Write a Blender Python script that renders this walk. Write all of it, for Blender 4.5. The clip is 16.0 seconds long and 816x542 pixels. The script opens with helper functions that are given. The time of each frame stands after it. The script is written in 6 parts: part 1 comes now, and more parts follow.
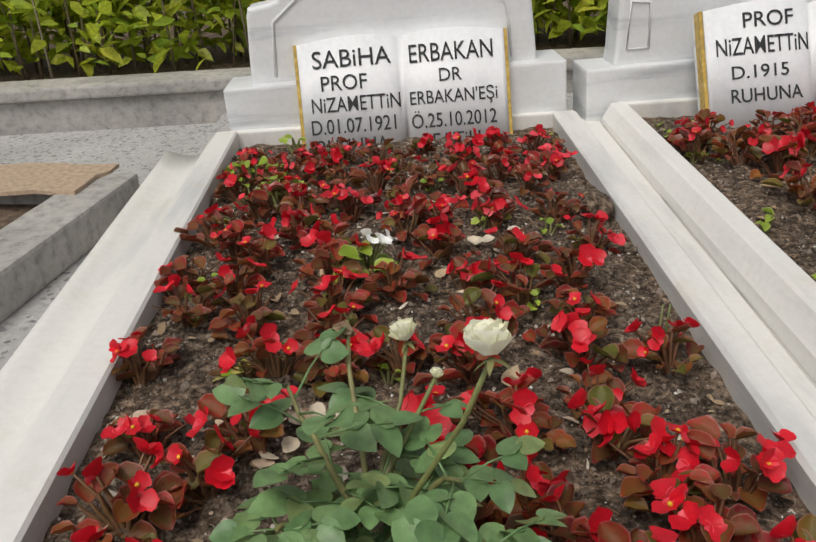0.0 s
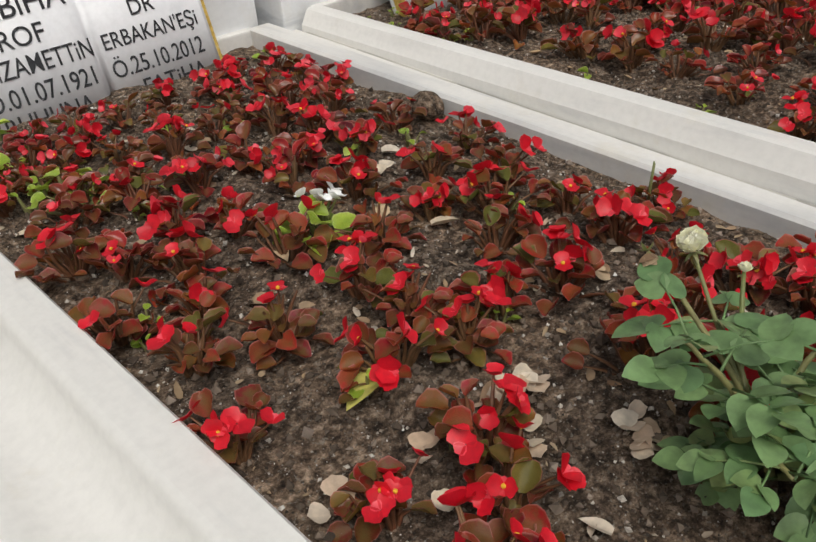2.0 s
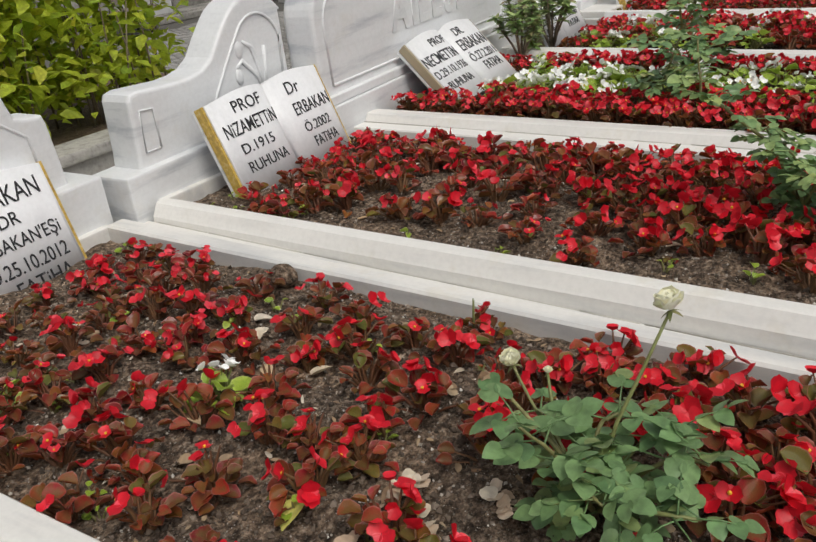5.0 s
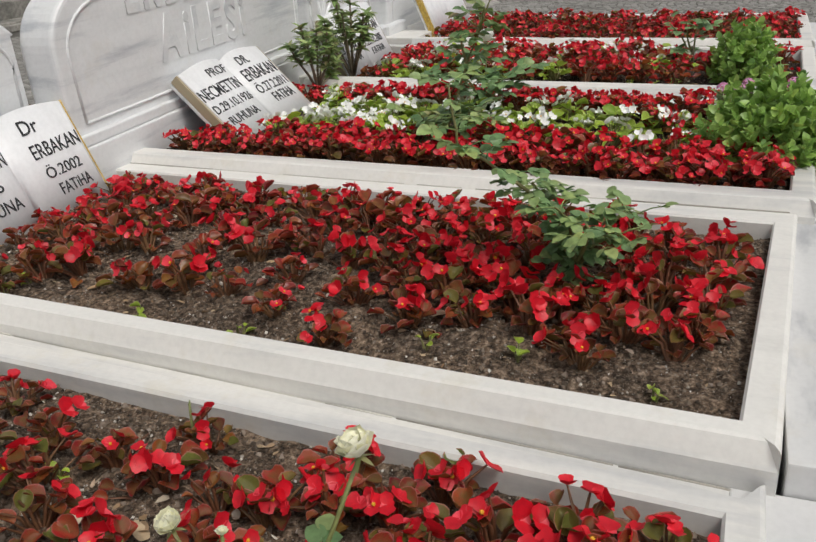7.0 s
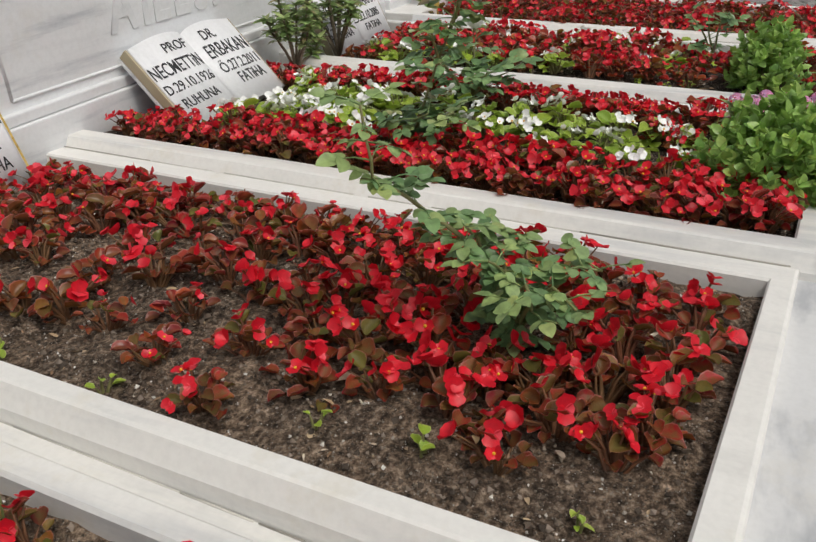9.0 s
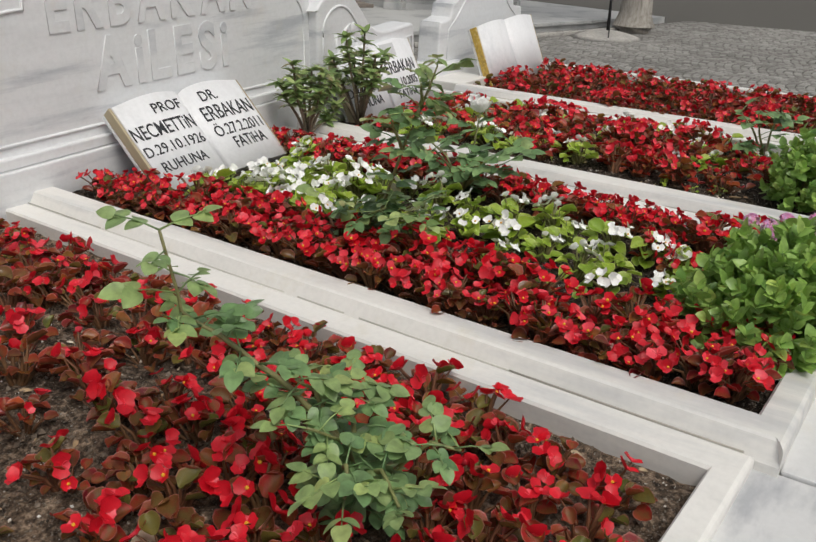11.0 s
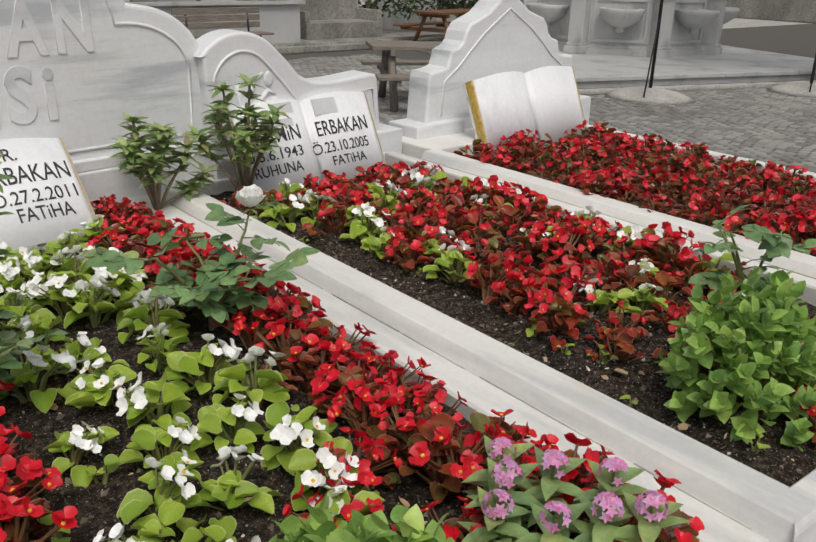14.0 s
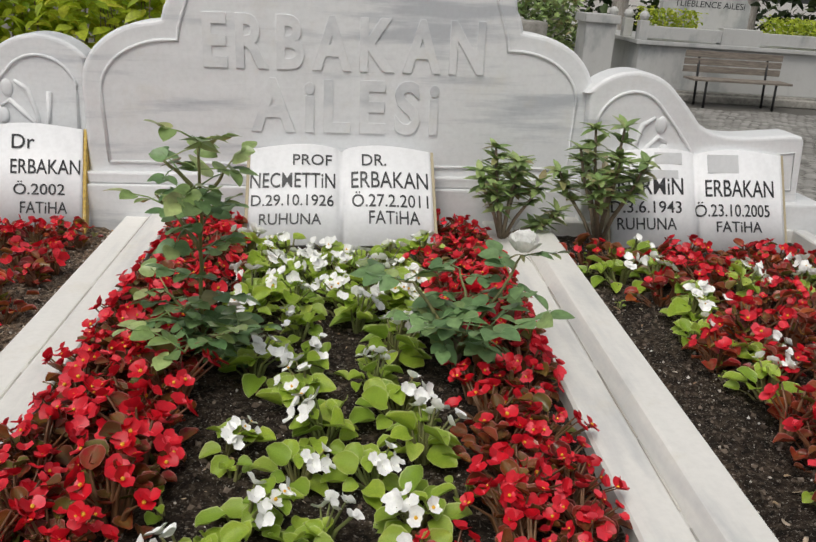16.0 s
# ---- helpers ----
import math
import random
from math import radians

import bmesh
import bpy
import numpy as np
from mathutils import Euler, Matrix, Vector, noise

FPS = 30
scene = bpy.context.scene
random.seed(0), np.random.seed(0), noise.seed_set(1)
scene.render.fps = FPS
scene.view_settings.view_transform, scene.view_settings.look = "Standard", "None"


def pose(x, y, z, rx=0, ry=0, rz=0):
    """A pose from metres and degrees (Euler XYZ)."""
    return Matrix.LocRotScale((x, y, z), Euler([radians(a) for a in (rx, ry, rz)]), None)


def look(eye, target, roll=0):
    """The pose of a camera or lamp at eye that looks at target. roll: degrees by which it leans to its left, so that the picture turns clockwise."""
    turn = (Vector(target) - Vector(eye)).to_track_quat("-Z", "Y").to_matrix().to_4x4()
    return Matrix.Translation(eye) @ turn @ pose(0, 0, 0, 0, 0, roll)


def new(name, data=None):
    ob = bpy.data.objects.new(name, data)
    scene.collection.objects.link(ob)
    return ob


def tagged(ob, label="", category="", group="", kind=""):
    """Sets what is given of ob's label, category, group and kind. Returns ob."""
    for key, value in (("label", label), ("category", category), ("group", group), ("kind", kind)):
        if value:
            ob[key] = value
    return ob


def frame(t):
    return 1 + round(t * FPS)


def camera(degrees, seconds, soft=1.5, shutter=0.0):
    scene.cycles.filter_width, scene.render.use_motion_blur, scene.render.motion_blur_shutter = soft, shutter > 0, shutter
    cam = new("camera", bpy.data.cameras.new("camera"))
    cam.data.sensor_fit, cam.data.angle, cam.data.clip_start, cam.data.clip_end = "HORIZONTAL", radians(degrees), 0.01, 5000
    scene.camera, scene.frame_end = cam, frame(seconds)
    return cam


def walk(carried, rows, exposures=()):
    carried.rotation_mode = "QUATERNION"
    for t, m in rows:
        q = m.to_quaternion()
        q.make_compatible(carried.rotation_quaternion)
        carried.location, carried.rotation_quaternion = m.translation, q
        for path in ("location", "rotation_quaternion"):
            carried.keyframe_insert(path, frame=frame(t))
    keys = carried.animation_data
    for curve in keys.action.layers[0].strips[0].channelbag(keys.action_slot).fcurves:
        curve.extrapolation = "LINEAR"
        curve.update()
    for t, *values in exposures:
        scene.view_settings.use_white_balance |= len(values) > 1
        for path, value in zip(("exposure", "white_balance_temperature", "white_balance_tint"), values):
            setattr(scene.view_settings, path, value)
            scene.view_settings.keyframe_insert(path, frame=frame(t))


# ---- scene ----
cam = camera(53.1, 16.0)
PATH = [
    (0, (-0.013, 0.461, 1.076), (0.032, 2.278, 0.241), -3.1),
    (0.5, (-0.225, 0.643, 1.092), (0.025, 2.417, 0.204), -3.9),
    (1, (-0.377, 0.748, 1.108), (0.138, 2.423, 0.143), -3.8),
    (1.5, (-0.599, 0.875, 1.022), (0.287, 2.33, -0.026), -2.6),
    (2, (-0.735, 0.924, 1.093), (0.396, 2.173, 0.016), -3.5),
    (2.5, (-0.81, 0.93, 1.149), (0.477, 2.06, 0.116), -4.6),
    (3, (-0.901, 0.9, 1.21), (0.42, 2.049, 0.242), -6.0),
    (3.2, (-0.937, 0.882, 1.228), (0.372, 2.064, 0.284), -6.6),
    (5.3, (-1.002, 0.779, 1.292), (0.573, 1.722, 0.498), -5.7),
    (5.5, (-0.972, 0.774, 1.295), (0.636, 1.664, 0.505), -5.6),
    (6, (-0.855, 0.745, 1.296), (0.815, 1.524, 0.518), -5.1),
    (6.5, (-0.749, 0.731, 1.291), (0.948, 1.443, 0.508), -4.4),
    (7, (-0.598, 0.702, 1.271), (1.094, 1.4, 0.465), -3.5),
    (7.5, (-0.344, 0.645, 1.254), (1.328, 1.341, 0.406), -2.6),
    (8, (-0.242, 0.645, 1.308), (1.411, 1.35, 0.43), -2.1),
    (8.5, (-0.227, 0.676, 1.294), (1.416, 1.389, 0.404), -1.4),
    (8.7, (-0.214, 0.659, 1.281), (1.426, 1.381, 0.393), -1.2),
    (10.8, (0.217, 0.455, 1.36), (1.791, 1.405, 0.571), 2.0),
    (11, (0.277, 0.399, 1.339), (1.838, 1.374, 0.558), 2.0),
    (11.5, (0.464, 0.249, 1.329), (1.991, 1.289, 0.563), 1.9),
    (12, (0.729, 0.182, 1.314), (2.221, 1.284, 0.565), 1.8),
    (12.5, (1.0, 0.124, 1.33), (2.449, 1.291, 0.595), 1.2),
    (13, (1.285, 0.041, 1.332), (2.687, 1.269, 0.607), 1.0),
    (13.5, (1.539, 0.021, 1.314), (2.89, 1.308, 0.593), 1.0),
    (14, (1.766, 0.032, 1.319), (3.012, 1.426, 0.607), 1.7),
    (14.5, (1.913, 0.008, 1.327), (2.819, 1.646, 0.623), 2.8),
    (15, (2.075, -0.061, 1.337), (2.639, 1.726, 0.638), 3.7),
    (15.5, (2.177, -0.052, 1.323), (2.545, 1.788, 0.63), 4.3),
    (16, (2.275, 0.02, 1.315), (2.5, 1.886, 0.631), 4.2),
]
walk(cam, [(t, look(eye, target, roll)) for t, eye, target, roll in PATH])

# ---- daylight: bright overcast sky ----
world = bpy.data.worlds.new("world")
scene.world = world
world.use_nodes = True
wt = world.node_tree
sky = wt.nodes.new("ShaderNodeTexSky")
sky.sky_type = "NISHITA"
sky.sun_disc = False
sky.sun_elevation, sky.sun_rotation = radians(60), radians(210)
sky.air_density, sky.dust_density = 1.0, 4.0
pale = wt.nodes.new("ShaderNodeHueSaturation")
pale.inputs["Saturation"].default_value = 0.18
wt.links.new(sky.outputs[0], pale.inputs["Color"])
wt.links.new(pale.outputs[0], wt.nodes["Background"].inputs[0])
wt.nodes["Background"].inputs[1].default_value = 0.125
sun = new("sun", bpy.data.lights.new("sun", "SUN"))
sun.data.energy, sun.data.angle, sun.data.color = 1.75, radians(28), (1.0, 0.95, 0.86)
sun.matrix_world = look((0, 0, 0), (-math.sin(radians(210)) * math.cos(radians(60)), -math.cos(radians(210)) * math.cos(radians(60)), -math.sin(radians(60))))
scene.view_settings.exposure = -0.35

# ---- materials ----
def mat(name, base, rough=0.6, metal=0.0, spec=0.5):
    m = bpy.data.materials.new(name)
    m.use_nodes = True
    b = m.node_tree.nodes["Principled BSDF"]
    b.inputs["Base Color"].default_value = (*base, 1)
    b.inputs["Roughness"].default_value = rough
    b.inputs["Metallic"].default_value = metal
    b.inputs["Specular IOR Level"].default_value = spec
    return m


def nd(m, kind, **sockets):
    n = m.node_tree.nodes.new(kind)
    for k, v in sockets.items():
        n.inputs[k.replace("_", " ")].default_value = v
    return n


def ramp(m, fac, stops):
    r = m.node_tree.nodes.new("ShaderNodeValToRGB")
    while len(r.color_ramp.elements) < len(stops):
        r.color_ramp.elements.new(0.5)
    for e, (p, c) in zip(r.color_ramp.elements, stops):
        e.position, e.color = p, (*c, 1)
    m.node_tree.links.new(fac, r.inputs[0])
    return r


def mix(m, fac, a, b, mode="MIX"):
    n = m.node_tree.nodes.new("ShaderNodeMix")
    n.data_type, n.blend_type = "RGBA", mode
    for sock, v in ((n.inputs[0], fac), (n.inputs[6], a), (n.inputs[7], b)):
        if isinstance(v, (int, float)):
            sock.default_value = v
        elif isinstance(v, tuple):
            sock.default_value = (*v, 1)
        else:
            m.node_tree.links.new(v, sock)
    return n.outputs[2]


def noise_tex(m, scale, detail=4.0, stretch=(1, 1, 1), rough=0.55, coord="Object"):
    c = m.node_tree.nodes.new("ShaderNodeTexCoord")
    mp = nd(m, "ShaderNodeMapping")
    mp.inputs["Scale"].default_value = stretch
    t = nd(m, "ShaderNodeTexNoise", Scale=scale, Detail=detail, Roughness=rough)
    m.node_tree.links.new(c.outputs[coord], mp.inputs[0])
    m.node_tree.links.new(mp.outputs[0], t.inputs[0])
    return t


def bump(m, height, strength=0.3, distance=0.01):
    n = nd(m, "ShaderNodeBump", Strength=strength, Distance=distance)
    m.node_tree.links.new(height, n.inputs["Height"])
    m.node_tree.links.new(n.outputs[0], m.node_tree.nodes["Principled BSDF"].inputs["Normal"])
    return n


def paint(m, colour, rough=None):
    b = m.node_tree.nodes["Principled BSDF"]
    m.node_tree.links.new(colour, b.inputs["Base Color"])
    if rough is not None:
        m.node_tree.links.new(rough, b.inputs["Roughness"])


def marble(name, tone, vein, stretch, stain=(0.62, 0.58, 0.50)):
    m = mat(name, tone, 0.42)
    a = noise_tex(m, 2.2, 6, stretch, 0.6)
    v = ramp(m, a.outputs[0], [(0.36, vein), (0.47, tone), (0.62, tuple(min(1, t * 1.06) for t in tone)), (0.72, tuple(t * 0.93 for t in tone))])
    fine = noise_tex(m, 70, 5)
    f = ramp(m, fine.outputs[0], [(0.3, (0.90, 0.90, 0.90)), (0.6, (1, 1, 1))])
    c = mix(m, 0.6, v.outputs[0], f.outputs[0], "MULTIPLY")
    d = noise_tex(m, 5.5, 8, (1, 1, 1), 0.7)
    dm = ramp(m, d.outputs[0], [(0.56, (0, 0, 0)), (0.78, (0.45, 0.45, 0.45))])
    paint(m, mix(m, dm.outputs[0], c, stain), ramp(m, fine.outputs[0], [(0.2, (0.34,) * 3), (0.8, (0.55,) * 3)]).outputs[0])
    bump(m, fine.outputs[0], 0.12, 0.002)
    return m


STONE = marble("white_marble", (0.74, 0.75, 0.76), (0.50, 0.52, 0.55), (0.5, 1.0, 4.5))
KERB = marble("kerb_marble", (0.77, 0.755, 0.72), (0.58, 0.58, 0.575), (2.4, 0.35, 2.0), (0.60, 0.53, 0.38))
PAGE = marble("page_marble", (0.83, 0.835, 0.85), (0.68, 0.69, 0.71), (1.2, 1.0, 0.8), (0.74, 0.73, 0.70))
SLAB = marble("slab_marble", (0.66, 0.66, 0.66), (0.42, 0.43, 0.45), (0.8, 2.2, 1.0))
GOLD = mat("gold_paint", (0.55, 0.36, 0.06), 0.45)
g0 = noise_tex(GOLD, 60, 5)
paint(GOLD, ramp(GOLD, g0.outputs[0], [(0.3, (0.36, 0.24, 0.06)), (0.55, (0.62, 0.42, 0.08)), (0.75, (0.70, 0.60, 0.36))]).outputs[0])
TAN = mat("aged_page_edge", (0.42, 0.36, 0.24), 0.6)
INK = mat("black_letter_paint", (0.02, 0.021, 0.024), 0.5)
i0 = noise_tex(INK, 90, 4)
paint(INK, ramp(INK, i0.outputs[0], [(0.35, (0.012, 0.012, 0.014)), (0.62, (0.03, 0.032, 0.036)), (0.74, (0.22, 0.22, 0.22))]).outputs[0])
CAULK = mat("pale_caulk", (0.60, 0.58, 0.53), 0.7)
DARK = mat("dark_joint", (0.40, 0.375, 0.33), 0.9)



def soilmat(name, k):
    m = mat(name, (0.05, 0.04, 0.03), 0.95, spec=0.25)
    s0, s1, s2 = noise_tex(m, 60, 8, rough=0.75), noise_tex(m, 5, 4), noise_tex(m, 190, 3)
    sc = ramp(m, s0.outputs[0], [(0.36, (0.012 * k, 0.009 * k, 0.007 * k)), (0.47, (0.060 * k, 0.044 * k, 0.032 * k)), (0.56, (0.155 * k, 0.117 * k, 0.087 * k)), (0.66, (0.34 * k, 0.275 * k, 0.215 * k))])
    big = mix(m, 0.6, sc.outputs[0], ramp(m, s1.outputs[0], [(0.35, (0.55, 0.52, 0.5)), (0.65, (1.35, 1.22, 1.08))]).outputs[0], "MULTIPLY")
    paint(m, mix(m, ramp(m, s2.outputs[0], [(0.60, (0, 0, 0)), (0.66, (0.7, 0.7, 0.7))]).outputs[0], big, (0.40, 0.36, 0.30)))
    bump(m, s0.outputs[0], 1.0, 0.02)
    return m


SOIL = soilmat("dark_soil", 2.1)
WETSOIL = soilmat("damp_black_soil", 0.5)


def island(m, stops, rough=0.45, per="island"):
    if per == "island":
        g = m.node_tree.nodes.new("ShaderNodeNewGeometry")
        out = g.outputs["Random Per Island"]
    else:
        g = m.node_tree.nodes.new("ShaderNodeObjectInfo")
        out = g.outputs["Random"]
    return ramp(m, out, stops)


def leafmat(name, stops, tint_lo, tint_hi, rough=0.4, trans=0.15, rim=None, heart=None, core=0.45):
    """Leaves that differ from one to the next; rim and heart: the colours of the blade's edge and middle."""
    m = mat(name, stops[0][1], rough)
    tree = m.node_tree
    g, o = tree.nodes.new("ShaderNodeNewGeometry"), tree.nodes.new("ShaderNodeObjectInfo")
    add, fr = tree.nodes.new("ShaderNodeMath"), tree.nodes.new("ShaderNodeMath")
    add.operation, fr.operation = "ADD", "FRACT"
    tree.links.new(g.outputs["Random Per Island"], add.inputs[0])
    tree.links.new(o.outputs["Random"], add.inputs[1])
    tree.links.new(add.outputs[0], fr.inputs[0])
    colour = ramp(m, fr.outputs[0], stops).outputs[0]
    t = ramp(m, o.outputs["Random"], [(0.0, tint_lo), (1.0, tint_hi)])
    colour = mix(m, 1.0, colour, t.outputs[0], "MULTIPLY")
    if rim:
        at = tree.nodes.new("ShaderNodeAttribute")
        at.attribute_name = "rim"
        blot = noise_tex(m, 2.6, 3)
        colour = mix(m, ramp(m, blot.outputs[0], [(0.42, (0, 0, 0)), (0.60, (core,) * 3)]).outputs[0], colour, heart)
        colour = mix(m, ramp(m, at.outputs["Fac"], [(0.0, (core,) * 3), (0.62, (0, 0, 0))]).outputs[0], colour, heart)
        colour = mix(m, ramp(m, at.outputs["Fac"], [(0.86, (0, 0, 0)), (1.0, (0.8,) * 3)]).outputs[0], colour, rim)
    n = noise_tex(m, 55, 5)
    v = ramp(m, n.outputs[0], [(0.3, (0.62, 0.62, 0.62)), (0.7, (1.25, 1.25, 1.25))])
    paint(m, mix(m, 0.8, colour, v.outputs[0], "MULTIPLY"))
    bump(m, n.outputs[0], 0.25, 0.004)
    if trans:
        b = m.node_tree.nodes["Principled BSDF"]
        tr = nd(m, "ShaderNodeBsdfTranslucent")
        m.node_tree.links.new(b.inputs["Base Color"].links[0].from_socket, tr.inputs[0])
        mx = nd(m, "ShaderNodeMixShader", Fac=trans)
        out = m.node_tree.nodes["Material Output"]
        m.node_tree.links.new(b.outputs[0], mx.inputs[1])
        m.node_tree.links.new(tr.outputs[0], mx.inputs[2])
        m.node_tree.links.new(mx.outputs[0], out.inputs[0])
    return m


BRONZE = leafmat("bronze_begonia_leaf", [(0.0, (0.32, 0.017, 0.026)), (0.16, (0.48, 0.032, 0.028)), (0.32, (0.15, 0.014, 0.022)), (0.46, (0.36, 0.038, 0.030)), (0.60, (0.19, 0.058, 0.026)), (0.74, (0.46, 0.085, 0.026)), (0.86, (0.17, 0.20, 0.040)), (1.0, (0.25, 0.014, 0.028))], (0.8, 0.8, 0.85), (1.25, 1.15, 1.1), 0.22, 0.24, (0.58, 0.22, 0.19), (0.125, 0.125, 0.034), 0.42)
BRONZE.node_tree.nodes["Principled BSDF"].inputs["Specular IOR Level"].default_value = 0.32
GREEN = leafmat("light_green_begonia_leaf", [(0.0, (0.38, 0.52, 0.065)), (0.4, (0.50, 0.62, 0.09)), (0.75, (0.27, 0.42, 0.055)), (1.0, (0.60, 0.68, 0.15))], (0.88, 0.88, 0.8), (1.12, 1.12, 0.95), 0.28, 0.30, (0.74, 0.80, 0.34), (0.30, 0.47, 0.045), 0.45)
ROSE = leafmat("rose_leaf", [(0.0, (0.15, 0.27, 0.11)), (0.5, (0.23, 0.36, 0.15)), (0.85, (0.11, 0.21, 0.085)), (1.0, (0.34, 0.42, 0.16))], (0.85, 0.85, 0.85), (1.15, 1.15, 1.1), 0.40, 0.2)
YOUNG = leafmat("young_rose_leaf", [(0.0, (0.31, 0.42, 0.16)), (0.6, (0.23, 0.35, 0.15)), (1.0, (0.40, 0.48, 0.17))], (0.9, 0.9, 0.9), (1.1, 1.1, 1.0), 0.42, 0.22)
BASIL = leafmat("bushy_green_leaf", [(0.0, (0.24, 0.42, 0.09)), (0.5, (0.34, 0.53, 0.13)), (0.85, (0.17, 0.33, 0.08)), (1.0, (0.48, 0.64, 0.16))], (0.9, 0.9, 0.9), (1.15, 1.1, 1.0), 0.36, 0.28)
SHRUB = leafmat("glossy_shrub_leaf", [(0.0, (0.18, 0.28, 0.10)), (0.5, (0.30, 0.41, 0.15)), (0.85, (0.40, 0.48, 0.21)), (1.0, (0.30, 0.24, 0.13))], (0.9, 0.9, 0.9), (1.1, 1.1, 1.0), 0.30, 0.2)
HEDGE = leafmat("yellow_green_leaf", [(0.0, (0.42, 0.52, 0.05)), (0.4, (0.58, 0.64, 0.07)), (0.75, (0.30, 0.44, 0.06)), (1.0, (0.72, 0.68, 0.10))], (0.85, 0.85, 0.85), (1.1, 1.1, 1.0), 0.45, 0.50)
FARLEAF = leafmat("dark_woodland_leaf", [(0.0, (0.025, 0.05, 0.016)), (0.6, (0.05, 0.085, 0.025)), (1.0, (0.09, 0.13, 0.03))], (0.8, 0.8, 0.8), (1.2, 1.2, 1.1), 0.6)


def petalmat(name, a, b, c, trans=0.25):
    m = mat(name, a, 0.45)
    o = island(m, [(0.0, a), (0.55, b), (1.0, c)])
    n = noise_tex(m, 80, 3)
    paint(m, mix(m, 0.6, o.outputs[0], ramp(m, n.outputs[0], [(0.3, (0.75, 0.75, 0.75)), (0.7, (1.15, 1.15, 1.15))]).outputs[0], "MULTIPLY"))
    bs = m.node_tree.nodes["Principled BSDF"]
    tr = nd(m, "ShaderNodeBsdfTranslucent")
    m.node_tree.links.new(bs.inputs["Base Color"].links[0].from_socket, tr.inputs[0])
    mx = nd(m, "ShaderNodeMixShader", Fac=trans)
    m.node_tree.links.new(bs.outputs[0], mx.inputs[1])
    m.node_tree.links.new(tr.outputs[0], mx.inputs[2])
    m.node_tree.links.new(mx.outputs[0], m.node_tree.nodes["Material Output"].inputs[0])
    return m


RED = petalmat("red_petal", (0.50, 0.004, 0.016), (0.80, 0.012, 0.030), (0.92, 0.085, 0.12))
WHITE = petalmat("white_petal", (0.95, 0.95, 0.92), (0.96, 0.96, 0.94), (0.94, 0.95, 0.88), 0.10)
CREAM = petalmat("cream_rose_petal", (0.97, 0.95, 0.70), (0.97, 0.96, 0.82), (0.96, 0.94, 0.66), 0.10)
PINK = petalmat("pink_petal", (0.85, 0.20, 0.48), (0.70, 0.46, 0.76), (0.90, 0.40, 0.58))
YELLOW = mat("yellow_stamen", (0.75, 0.42, 0.03), 0.7)
STEM = leafmat("green_stem", [(0.0, (0.16, 0.19, 0.06)), (1.0, (0.24, 0.22, 0.09))], (0.9, 0.9, 0.9), (1.1, 1.1, 1.1), 0.5, 0)
WOODY = leafmat("woody_stem", [(0.0, (0.20, 0.15, 0.10)), (1.0, (0.28, 0.23, 0.16))], (0.9, 0.9, 0.9), (1.1, 1.1, 1.1), 0.7, 0)
REDSTEM = leafmat("red_stem", [(0.0, (0.16, 0.06, 0.03)), (1.0, (0.20, 0.11, 0.05))], (0.9, 0.9, 0.9), (1.1, 1.1, 1.1), 0.5, 0)
DRY = leafmat("dry_leaf", [(0.0, (0.42, 0.28, 0.15)), (0.5, (0.55, 0.42, 0.27)), (1.0, (0.30, 0.17, 0.09))], (0.8, 0.8, 0.8), (1.2, 1.2, 1.2), 0.7, 0.1)
YELLEAF = leafmat("yellow_fallen_leaf", [(0.0, (0.66, 0.62, 0.13)), (1.0, (0.70, 0.66, 0.18))], (1, 1, 1), (1, 1, 1), 0.5, 0.1)
CHIP = leafmat("pale_petal_litter", [(0.0, (0.62, 0.52, 0.38)), (0.5, (0.75, 0.68, 0.56)), (1.0, (0.55, 0.40, 0.28))], (0.85, 0.85, 0.85), (1.1, 1.1, 1.1), 0.7, 0.1)
CLOD = leafmat("soil_crumb", [(0.0, (0.05, 0.037, 0.027)), (0.5, (0.13, 0.096, 0.070)), (0.85, (0.20, 0.155, 0.118)), (1.0, (0.28, 0.225, 0.18))], (1, 1, 1), (1, 1, 1), 0.9, 0)
GRIT = leafmat("pale_grit", [(0.0, (0.34, 0.29, 0.24)), (0.4, (0.50, 0.45, 0.39)), (0.8, (0.66, 0.62, 0.56)), (1.0, (0.80, 0.78, 0.74))], (1, 1, 1), (1, 1, 1), 0.8, 0)

CONCRETE = mat("grey_concrete", (0.30, 0.29, 0.28), 0.9)
c0, c1 = noise_tex(CONCRETE, 28, 8, rough=0.7), noise_tex(CONCRETE, 2.5, 5)
paint(CONCRETE, mix(CONCRETE, 0.8, ramp(CONCRETE, c0.outputs[0], [(0.30, (0.24, 0.23, 0.215)), (0.48, (0.42, 0.405, 0.38)), (0.7, (0.52, 0.505, 0.475))]).outputs[0], ramp(CONCRETE, c1.outputs[0], [(0.3, (0.7, 0.7, 0.7)), (0.7, (1.2, 1.18, 1.15))]).outputs[0], "MULTIPLY"))
bump(CONCRETE, c0.outputs[0], 0.5, 0.01)
TERRAZZO = mat("washed_pebble_concrete", (0.34, 0.33, 0.33), 0.85)
tv = nd(TERRAZZO, "ShaderNodeTexVoronoi", Scale=85.0)
